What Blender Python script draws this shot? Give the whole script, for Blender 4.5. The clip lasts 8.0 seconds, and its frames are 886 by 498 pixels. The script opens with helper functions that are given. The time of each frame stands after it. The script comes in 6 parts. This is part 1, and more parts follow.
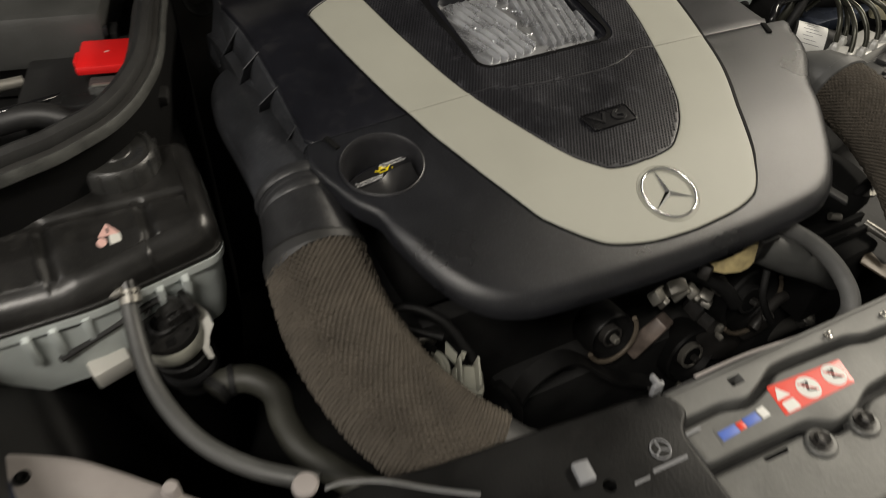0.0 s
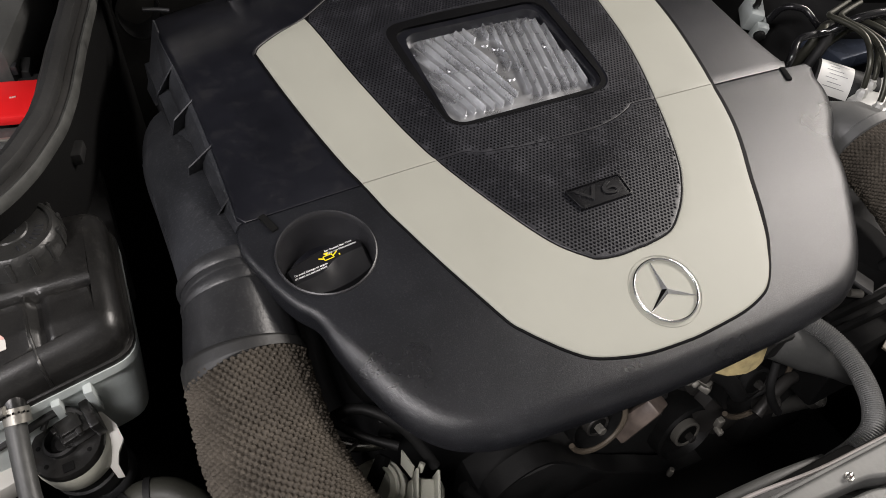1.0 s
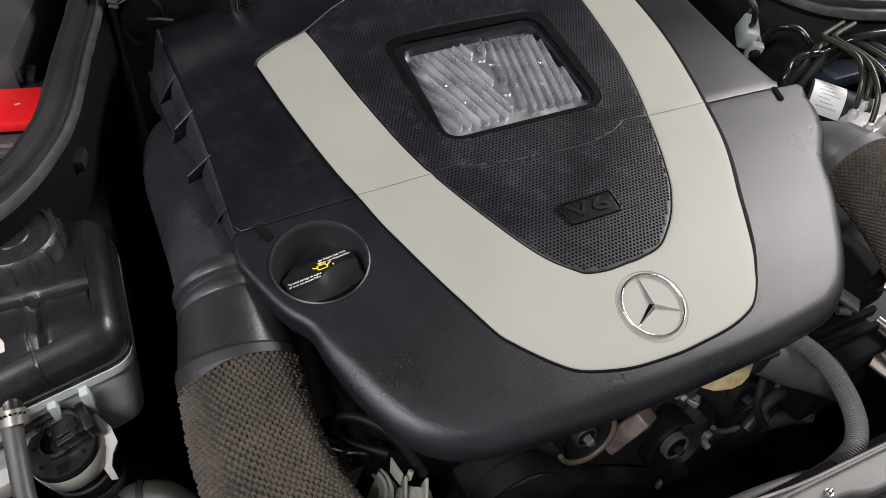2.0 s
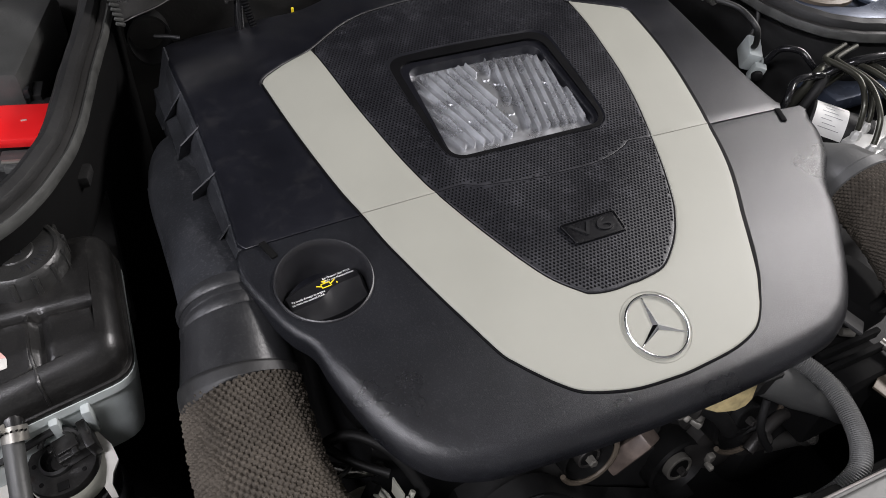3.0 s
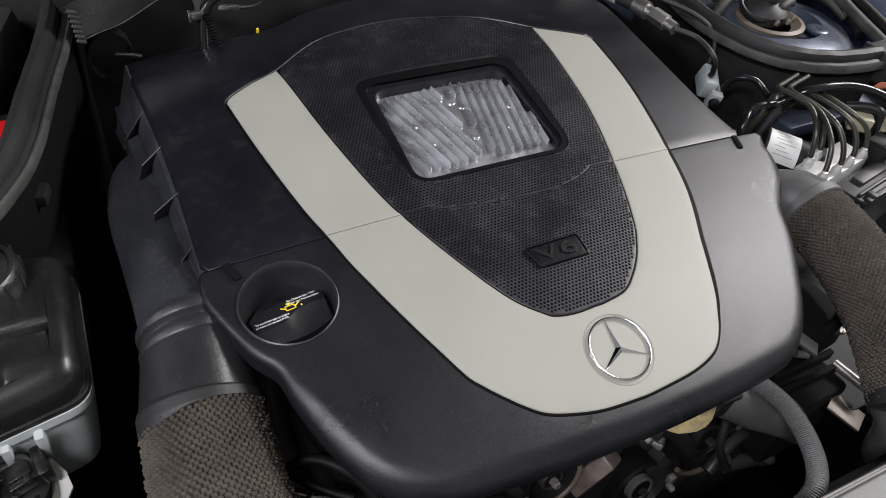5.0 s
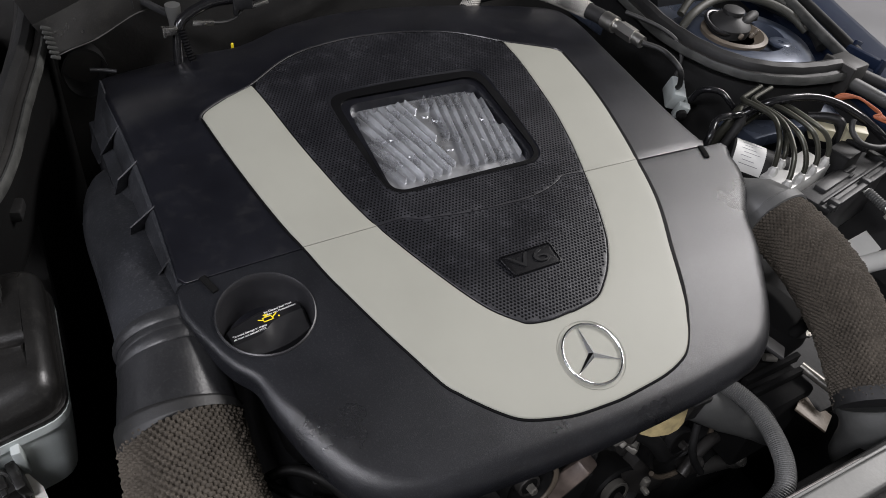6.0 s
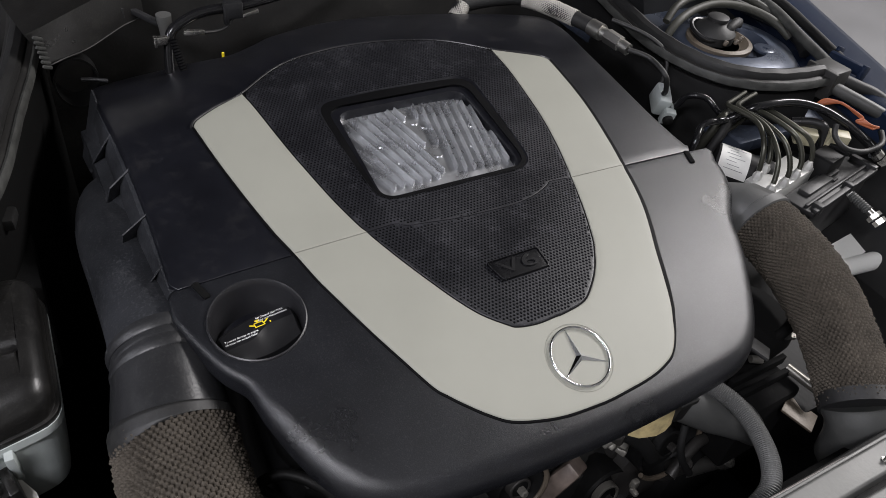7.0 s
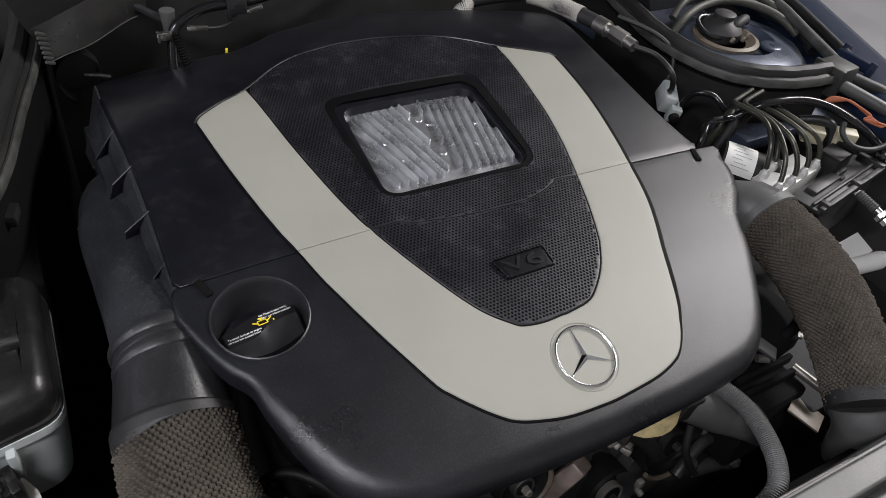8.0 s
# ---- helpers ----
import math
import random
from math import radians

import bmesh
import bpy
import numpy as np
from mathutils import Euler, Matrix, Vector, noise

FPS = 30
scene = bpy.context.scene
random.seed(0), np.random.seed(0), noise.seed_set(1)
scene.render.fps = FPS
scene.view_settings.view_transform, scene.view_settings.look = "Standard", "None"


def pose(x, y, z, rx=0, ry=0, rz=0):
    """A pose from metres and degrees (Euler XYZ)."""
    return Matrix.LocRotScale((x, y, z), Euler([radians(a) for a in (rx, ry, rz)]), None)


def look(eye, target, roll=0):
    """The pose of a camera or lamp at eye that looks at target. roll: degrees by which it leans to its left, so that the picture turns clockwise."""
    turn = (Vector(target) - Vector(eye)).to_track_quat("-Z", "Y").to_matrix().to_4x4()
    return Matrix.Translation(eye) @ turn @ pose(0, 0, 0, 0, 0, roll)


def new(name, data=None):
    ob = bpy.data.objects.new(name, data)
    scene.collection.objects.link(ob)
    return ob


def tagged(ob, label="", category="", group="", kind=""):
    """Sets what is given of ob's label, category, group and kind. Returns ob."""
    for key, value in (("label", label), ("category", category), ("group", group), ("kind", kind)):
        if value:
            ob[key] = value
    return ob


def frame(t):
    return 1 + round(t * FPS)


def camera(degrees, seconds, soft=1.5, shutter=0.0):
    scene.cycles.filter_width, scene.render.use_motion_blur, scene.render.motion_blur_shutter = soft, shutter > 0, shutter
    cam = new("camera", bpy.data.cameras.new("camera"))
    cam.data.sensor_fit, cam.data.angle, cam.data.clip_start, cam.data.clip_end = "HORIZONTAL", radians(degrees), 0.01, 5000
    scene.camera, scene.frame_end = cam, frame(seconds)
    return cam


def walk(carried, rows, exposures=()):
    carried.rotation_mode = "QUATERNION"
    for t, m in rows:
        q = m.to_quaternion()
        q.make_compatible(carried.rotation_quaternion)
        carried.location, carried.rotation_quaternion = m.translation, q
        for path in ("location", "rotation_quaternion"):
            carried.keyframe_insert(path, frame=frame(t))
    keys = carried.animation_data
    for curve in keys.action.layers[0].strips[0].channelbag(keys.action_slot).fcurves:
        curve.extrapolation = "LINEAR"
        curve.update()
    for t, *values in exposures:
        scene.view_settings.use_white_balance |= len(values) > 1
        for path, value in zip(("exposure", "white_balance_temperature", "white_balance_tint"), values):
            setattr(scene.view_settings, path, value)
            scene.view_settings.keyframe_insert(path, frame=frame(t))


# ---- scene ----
cam = camera(61.3, 8.0, soft=0.5, shutter=0.5)
PATH = [
    (0, (-0.431, -0.367, 1.259), (0.251, 0.88, -0.148), 2.4),
    (0.1, (-0.4154, -0.3426, 1.2587), (0.2679, 0.892, -0.1584), 2.58),
    (0.2, (-0.401, -0.320, 1.2585), (0.2835, 0.903, -0.168), 2.75),
    (0.3, (-0.3884, -0.3003, 1.2583), (0.2972, 0.9127, -0.1764), 2.9),
    (0.4, (-0.3788, -0.2852, 1.258), (0.3076, 0.920, -0.1828), 3.0),
    (0.5, (-0.371, -0.273, 1.258), (0.316, 0.926, -0.188), 3.1),
    (1, (-0.335, -0.25, 1.258), (0.324, 0.943, -0.205), 3.8),
    (1.5, (-0.33, -0.259, 1.265), (0.326, 0.94, -0.196), 4.4),
    (3, (-0.332, -0.255, 1.271), (0.337, 0.983, -0.151), 4.9),
    (3.5, (-0.335, -0.257, 1.27), (0.348, 0.986, -0.14), 5.5),
    (4, (-0.337, -0.256, 1.269), (0.367, 0.988, -0.13), 6.2),
    (4.5, (-0.335, -0.254, 1.268), (0.396, 0.982, -0.124), 6.9),
    (5, (-0.335, -0.253, 1.273), (0.44, 0.975, -0.102), 7.9),
    (6.5, (-0.34, -0.267, 1.281), (0.514, 0.954, -0.053), 8.7),
    (7, (-0.34, -0.269, 1.284), (0.52, 0.954, -0.045), 8.7),
    (7.5, (-0.337, -0.267, 1.282), (0.518, 0.959, -0.047), 8.5),
    (8, (-0.339, -0.265, 1.281), (0.512, 0.957, -0.054), 8.7),
]
EXPOSURES = [(0.0, -0.32, 7650, 5), (0.5, 0.04, 7350, 7), (1.0, 0.16, 6950, 10), (1.5, 0.21, 6730, 11), (3.0, 0.14, 6520, 11), (4.5, 0.15, 6450, 11), (5.0, 0.09, 6460, 10), (6.5, -0.12, 6500, 10), (8.0, -0.14, 6500, 10)]
walk(cam, [(t, look(eye, target, roll)) for t, eye, target, roll in PATH], EXPOSURES)

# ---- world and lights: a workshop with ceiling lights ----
world = bpy.data.worlds.new("world")
scene.world = world
world.use_nodes = True
world.node_tree.nodes["Background"].inputs[0].default_value = (0.5, 0.55, 0.62, 1)
world.node_tree.nodes["Background"].inputs[1].default_value = 0.06

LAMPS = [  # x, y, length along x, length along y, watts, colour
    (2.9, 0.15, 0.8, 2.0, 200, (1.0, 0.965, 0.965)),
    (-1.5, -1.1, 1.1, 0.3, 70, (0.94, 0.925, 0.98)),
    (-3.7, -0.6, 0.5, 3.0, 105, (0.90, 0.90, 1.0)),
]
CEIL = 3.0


# ---- materials ----
def material(name, colour, rough=0.5, metal=0.0, grain=0.0, grain_scale=400.0, mottle=0.15, mottle_scale=14.0,
             rough_var=0.08, coat=0.0, dust=0.0, dust_colour=(0.35, 0.33, 0.30), spec=0.5, speck=0.0, speck_scale=700.0):
    """A surface with fine relief, blotches of tone and gloss, and a little dust."""
    m = bpy.data.materials.new(name)
    m.use_nodes = True
    nt = m.node_tree
    n, l = nt.nodes, nt.links
    b = n["Principled BSDF"]
    b.inputs["Metallic"].default_value = metal
    b.inputs["Coat Weight"].default_value = coat
    b.inputs["Specular IOR Level"].default_value = spec
    tc = n.new("ShaderNodeTexCoord")
    big = n.new("ShaderNodeTexNoise")
    big.inputs["Scale"].default_value = mottle_scale
    big.inputs["Detail"].default_value = 5
    l.new(tc.outputs["Object"], big.inputs["Vector"])
    mix = n.new("ShaderNodeMix")
    mix.data_type = "RGBA"
    ramp = n.new("ShaderNodeMapRange")
    ramp.inputs["From Min"].default_value, ramp.inputs["From Max"].default_value = 0.3, 0.7
    l.new(big.outputs["Fac"], ramp.inputs["Value"])
    l.new(ramp.outputs["Result"], mix.inputs["Factor"])
    c0 = tuple(c * (1 - mottle) for c in colour)
    c1 = tuple(min(1.0, c * (1 + mottle)) for c in colour)
    mix.inputs["A"].default_value, mix.inputs["B"].default_value = (*c0, 1), (*c1, 1)
    out = mix.outputs["Result"]
    fine = n.new("ShaderNodeTexNoise")
    fine.inputs["Scale"].default_value = grain_scale
    fine.inputs["Detail"].default_value = 2
    l.new(tc.outputs["Object"], fine.inputs["Vector"])
    if dust > 0:
        spot = n.new("ShaderNodeTexNoise")
        spot.inputs["Scale"].default_value = 38
        spot.inputs["Detail"].default_value = 8
        spot.inputs["Roughness"].default_value = 0.75
        l.new(tc.outputs["Object"], spot.inputs["Vector"])
        cut = n.new("ShaderNodeMapRange")
        cut.inputs["From Min"].default_value, cut.inputs["From Max"].default_value = 0.52, 0.8
        cut.inputs["To Max"].default_value = dust
        l.new(spot.outputs["Fac"], cut.inputs["Value"])
        over = n.new("ShaderNodeMix")
        over.data_type = "RGBA"
        l.new(cut.outputs["Result"], over.inputs["Factor"])
        l.new(out, over.inputs["A"])
        over.inputs["B"].default_value = (*dust_colour, 1)
        out = over.outputs["Result"]
    if speck > 0:
        dots = n.new("ShaderNodeTexNoise")
        dots.inputs["Scale"].default_value = speck_scale
        dots.inputs["Detail"].default_value = 1
        l.new(tc.outputs["Object"], dots.inputs["Vector"])
        pick = n.new("ShaderNodeMapRange")
        pick.inputs["From Min"].default_value, pick.inputs["From Max"].default_value = 0.56, 0.70
        pick.inputs["To Max"].default_value = speck
        l.new(dots.outputs["Fac"], pick.inputs["Value"])
        grit = n.new("ShaderNodeMix")
        grit.data_type = "RGBA"
        l.new(pick.outputs["Result"], grit.inputs["Factor"])
        l.new(out, grit.inputs["A"])
        grit.inputs["B"].default_value = (*dust_colour, 1)
        out = grit.outputs["Result"]
    l.new(out, b.inputs["Base Color"])
    rr = n.new("ShaderNodeMapRange")
    rr.inputs["From Min"].default_value, rr.inputs["From Max"].default_value = 0.3, 0.7
    rr.inputs["To Min"].default_value, rr.inputs["To Max"].default_value = max(0.03, rough - rough_var), min(1, rough + rough_var)
    l.new(big.outputs["Fac"], rr.inputs["Value"])
    l.new(rr.outputs["Result"], b.inputs["Roughness"])
    if grain > 0:
        bump = n.new("ShaderNodeBump")
        bump.inputs["Strength"].default_value = grain
        bump.inputs["Distance"].default_value = 0.0005
        l.new(fine.outputs["Fac"], bump.inputs["Height"])
        l.new(bump.outputs["Normal"], b.inputs["Normal"])
    return m


M_COVER = material("satin_black_plastic", (0.0098, 0.0104, 0.0124), rough=0.295, grain=0.38, grain_scale=1900, dust=0.10, dust_colour=(0.072, 0.072, 0.078), mottle=0.3, rough_var=0.03, speck=0.16)
M_AIRBOX = material("smooth_black_plastic", (0.0075, 0.0079, 0.0108), rough=0.32, grain=0.15, grain_scale=2200, dust=0.05, mottle=0.25, rough_var=0.04)
M_SIDE = material("dusty_grey_black_plastic", (0.024, 0.0255, 0.029), rough=0.42, grain=0.3, mottle=0.55, dust=0.6, dust_colour=(0.10, 0.10, 0.105), spec=0.45, speck=0.25, speck_scale=450)
M_SILVER = material("silver_paint", (0.317, 0.317, 0.273), rough=0.52, metal=0.0, grain=0.08, grain_scale=1500, mottle=0.03, rough_var=0.03)
M_DIMPLE = material("pitted_black_plastic", (0.0165, 0.0168, 0.0200), rough=0.37, mottle=0.2, grain=0.2, dust=0.5, dust_colour=(0.105, 0.105, 0.118), rough_var=0.1)
M_GLOSS = material("glossy_black_trim", (0.010, 0.010, 0.011), rough=0.28, grain=0.05, rough_var=0.05)
M_CUP = material("satin_grey_black_plastic", (0.020, 0.020, 0.022), rough=0.30, grain=0.15, grain_scale=2400, dust=0.3, dust_colour=(0.06, 0.06, 0.065), mottle=0.3)
M_RIM = material("matte_black_rubber", (0.004, 0.004, 0.0045), rough=0.62, grain=0.2, spec=0.08)
M_BADGE = material("deep_black_plastic", (0.006, 0.006, 0.007), rough=0.28, grain=0.1, spec=0.35)
M_ALU = material("cast_aluminium", (0.62, 0.63, 0.65), rough=0.30, metal=0.84, grain=0.15, grain_scale=500, mottle=0.13, mottle_scale=55, rough_var=0.08)
M_BLOCK = material("machined_pale_aluminium", (0.56, 0.56, 0.54), rough=0.42, metal=0.35, grain=0.15, grain_scale=600, mottle=0.08, dust=0.15, dust_colour=(0.3, 0.29, 0.27))
M_CHROME = material("chrome", (0.75, 0.76, 0.78), rough=0.10, metal=1.0, mottle=0.02, rough_var=0.03)
M_WEAVE = material("brown_grey_woven_yarn", (0.078, 0.067, 0.054), rough=0.75, grain=0.8, grain_scale=1600, mottle=0.25, mottle_scale=30, spec=0.25)
# black hose liner, also used where shade in gaps and holes is painted
M_LINER_SHADE = material("black_liner_and_shade", (0.005, 0.005, 0.005), rough=0.9, grain=0.3, spec=0.12)
M_RUBBER = material("black_rubber", (0.016, 0.016, 0.016), rough=0.55, grain=0.3, dust=0.25, dust_colour=(0.08, 0.078, 0.07), spec=0.5)
M_SEAL = material("worn_black_sealing_rubber", (0.017, 0.0165, 0.0155), rough=0.55, grain=0.4, grain_scale=250, dust=0.35, dust_colour=(0.055, 0.051, 0.046), spec=0.45)
M_EDGE = material("worn_grey_rubber_edge", (0.040, 0.041, 0.038), rough=0.6, grain=0.5, grain_scale=200, mottle=0.5, mottle_scale=60, dust=0.35, dust_colour=(0.12, 0.12, 0.11))
M_COLLAR = material("grey_black_rubber", (0.019, 0.0195, 0.021), rough=0.38, grain=0.3, mottle=0.35, dust=0.35, dust_colour=(0.07, 0.07, 0.07), speck=0.15, speck_scale=450)
M_TANK = material("black_tank_plastic", (0.0115, 0.0112, 0.0108), rough=0.33, grain=0.2, grain_scale=700, dust=0.4, dust_colour=(0.065, 0.062, 0.057), mottle=0.4, speck=0.15, speck_scale=500)
M_MILK = material("milky_plastic", (0.46, 0.50, 0.49), rough=0.4, grain=0.2, mottle=0.15, dust=0.15, dust_colour=(0.20, 0.19, 0.16))
M_WHITE = material("off_white_plastic", (0.55, 0.54, 0.50), rough=0.5, mottle=0.08, dust=0.15)
M_CREAM = material("cream_plastic", (0.42, 0.39, 0.27), rough=0.45, mottle=0.1, dust=0.15, dust_colour=(0.25, 0.23, 0.18))
M_RED = material("red_plastic", (0.75, 0.012, 0.014), rough=0.45, mottle=0.05)
M_BLUE = material("dark_blue_car_paint", (0.010, 0.016, 0.034), rough=0.40, coat=0.0, mottle=0.08, dust=0.05, spec=0.05)
M_BLUEIN = material("blue_grey_inner_paint", (0.055, 0.068, 0.098), rough=0.30, metal=0.35, mottle=0.3, dust=0.3, dust_colour=(0.12, 0.12, 0.12))
M_RAIL = material("grey_painted_sheet_metal", (0.125, 0.126, 0.121), rough=0.50, metal=0.30, speck=0.2, speck_scale=400, grain=0.25, grain_scale=300, mottle=0.3, dust=0.25, dust_colour=(0.13, 0.125, 0.115))
M_DARK = material("dirty_black_plastic", (0.010, 0.010, 0.010), rough=0.6, grain=0.4, grain_scale=200, mottle=0.4, dust=0.15, dust_colour=(0.045, 0.043, 0.04), spec=0.3)
M_PULLEY = material("worn_black_pulley", (0.007, 0.007, 0.007), rough=0.42, grain=0.3, mottle=0.4, dust=0.3, dust_colour=(0.03, 0.028, 0.026), spec=0.22)
M_HOUSING = material("dusty_black_housing", (0.017, 0.017, 0.0175), rough=0.5, grain=0.3, grain_scale=400, mottle=0.3, dust=0.4, dust_colour=(0.07, 0.068, 0.065))
M_GREY = material("mid_grey_plastic", (0.20, 0.205, 0.215), rough=0.5, grain=0.2, mottle=0.1, dust=0.2)
M_ENGINE = material("grimy_engine_metal", (0.038, 0.036, 0.034), rough=0.5, metal=0.4, grain=0.8, grain_scale=120, mottle=0.5, dust=0.3, dust_colour=(0.07, 0.06, 0.05))
M_PALE = material("dull_cast_metal", (0.24, 0.23, 0.205), rough=0.42, metal=0.6, grain=0.6, grain_scale=180, mottle=0.3, dust=0.2, dust_colour=(0.12, 0.11, 0.09))
M_STEEL = material("zinc_plated_steel", (0.50, 0.49, 0.46), rough=0.28, metal=0.95, grain=0.2, mottle=0.2)
M_PIPE = material("olive_coated_brake_line", (0.06, 0.06, 0.048), rough=0.32, metal=0.6, mottle=0.3)
M_OLIVE = material("dusty_olive_rubber", (0.035, 0.035, 0.028), rough=0.55, grain=0.3, mottle=0.3, dust=0.3, dust_colour=(0.09, 0.088, 0.075))
M_SHINY = material("shiny_black_cable", (0.010, 0.010, 0.011), rough=0.14, grain=0.05, rough_var=0.04)
M_FOAM = material("yellowed_foam", (0.42, 0.34, 0.17), rough=0.9, grain=1.0, grain_scale=300, mottle=0.35, mottle_scale=90, dust=0.3, dust_colour=(0.10, 0.08, 0.04))
M_PAPER = material("white_label_paper", (0.72, 0.72, 0.69), rough=0.6, mottle=0.05, dust=0.12)
M_STICK = material("red_sticker", (0.70, 0.05, 0.03), rough=0.35, mottle=0.06)
M_INK = material("dark_print", (0.03, 0.03, 0.03), rough=0.6)
M_WPRINT = material("white_print", (0.80, 0.80, 0.80), rough=0.55)
M_YPRINT = material("yellow_print", (0.85, 0.66, 0.02), rough=0.5)
M_PINK = material("faded_pink_sticker", (0.62, 0.38, 0.34), rough=0.5, mottle=0.1)
M_BPRINT = material("blue_print", (0.08, 0.15, 0.50), rough=0.5)
M_NECK = material("smooth_grey_plastic", (0.055, 0.056, 0.054), rough=0.5, grain=0.3, mottle=0.3, dust=0.2, dust_colour=(0.12, 0.12, 0.11))
M_BRAID = material("silver_grey_braid", (0.40, 0.385, 0.35), rough=0.55, metal=0.2, grain=0.5, grain_scale=900, mottle=0.3)
M_HOUSE = material("pale_greenish_plastic", (0.42, 0.42, 0.36), rough=0.42, grain=0.3, mottle=0.2, dust=0.25, dust_colour=(0.12, 0.11, 0.09))
M_CAPTOP = material("dusty_black_cap_plastic", (0.026, 0.026, 0.025), rough=0.34, grain=0.5, grain_scale=500, mottle=0.3, dust=0.4, dust_colour=(0.09, 0.085, 0.075))
M_LIGHTRUB = material("light_grey_rubber", (0.095, 0.096, 0.094), rough=0.5, grain=0.3, mottle=0.2, dust=0.2, dust_colour=(0.14, 0.14, 0.13))
M_TAN = material("grimy_tan_metal", (0.11, 0.09, 0.068), rough=0.5, metal=0.2, grain=0.4, mottle=0.3, dust=0.2, dust_colour=(0.06, 0.05, 0.04))
M_LAMP = material("pale_grey_lamp_plastic", (0.30, 0.275, 0.265), rough=0.4, grain=0.2, mottle=0.15, dust=0.25, dust_colour=(0.15, 0.14, 0.13))
M_CLAY = material("stained_tan_plate", (0.17, 0.135, 0.115), rough=0.5, metal=0.2, grain=0.4, mottle=0.5, mottle_scale=40, dust=0.2, dust_colour=(0.07, 0.055, 0.045))
M_COPPER = material("copper_orange_wire", (0.35, 0.10, 0.04), rough=0.5)
M_CONCRETE = material("grey_floor_concrete", (0.14, 0.14, 0.145), rough=0.7, grain=0.6, grain_scale=60, mottle=0.12, mottle_scale=3)
M_WALL = material("white_wall_paint", (0.70, 0.70, 0.68), rough=0.8, mottle=0.04, mottle_scale=2)
M_LINING = material("black_felt_lining", (0.011, 0.011, 0.011), rough=0.95, grain=0.8, grain_scale=200, spec=0.15, dust=0.15, dust_colour=(0.03, 0.029, 0.027))


# ---- shapes ----
def spline(pts, per=8, closed=False):
    """A smooth line through the given points."""
    p = [Vector(q) for q in pts]
    k = len(p)
    out = []
    for i in range(k if closed else k - 1):
        a, b, c, d = (p[(i + j) % k] if closed else p[min(max(i + j, 0), k - 1)] for j in (-1, 0, 1, 2))
        for s in range(per):
            t = s / per
            out.append(0.5 * (2 * b + (c - a) * t + (2 * a - 5 * b + 4 * c - d) * t * t + (3 * b - a - 3 * c + d) * t**3))
    if not closed:
        out.append(p[-1])
    return out


def even(line, n):
    """n + 1 points at even steps along a line, and its length."""
    d = [0.0]
    for a, b in zip(line, line[1:]):
        d.append(d[-1] + (b - a).length)
    xs = np.linspace(0, d[-1], n + 1)
    arr = np.array([tuple(v) for v in line])
    return [Vector([float(np.interp(x, d, arr[:, c])) for c in range(arr.shape[1])]) for x in xs], d[-1]


def frames_along(line):
    """Two cross directions at every point of a line, without twist."""
    tang = [(line[min(i + 1, len(line) - 1)] - line[max(i - 1, 0)]).normalized() for i in range(len(line))]
    side = tang[0].cross(Vector((0.13, 0.21, 0.97)))
    side.normalize()
    out = []
    for t in tang:
        side = (side - t * side.dot(t)).normalized()
        out.append((side, t.cross(side)))
    return out


def lofted(rings, cap=True, closed=True):
    """A mesh through rings of equally many points."""
    bm = bmesh.new()
    rows = [[bm.verts.new(v) for v in r] for r in rings]
    n = len(rows[0])
    for a, b in zip(rows, rows[1:]):
        for i in range(n if closed else n - 1):
            bm.faces.new((a[i], a[(i + 1) % n], b[(i + 1) % n], b[i]))
    if cap:
        bm.faces.new(rows[0][::-1])
        bm.faces.new(rows[-1])
    return bm


def tube(pts, radius, n=16, per=8, squash=1.0, cap=True, raw=False):
    """A round pipe along a smooth line; radius is one number, or one for each given point."""
    line = [Vector(p) for p in pts] if raw else spline(pts, per)
    if isinstance(radius, (int, float)):
        rad = [radius] * len(line)
    else:
        rad = np.interp(np.linspace(0, 1, len(line)), np.linspace(0, 1, len(radius)), radius)
    rings = []
    for p, (s, u), r in zip(line, frames_along(line), rad):
        rings.append([p + float(r) * (math.cos(a) * s + squash * math.sin(a) * u) for a in np.linspace(0, 2 * math.pi, n, endpoint=False)])
    return lofted(rings, cap)


def ribbed(pts, radius, pitch, depth, n=14):
    """A corrugated pipe with close rings."""
    _, length = even(spline(pts, 10), 4)
    line, _ = even(spline(pts, 10), int(length / pitch) * 4)
    rings = []
    for i, (p, (s, u)) in enumerate(zip(line, frames_along(line))):
        r = radius - depth * (0.0, 0.35, 1.0, 0.35)[i % 4]
        rings.append([p + r * (math.cos(a) * s + math.sin(a) * u) for a in np.linspace(0, 2 * math.pi, n, endpoint=False)])
    return lofted(rings)


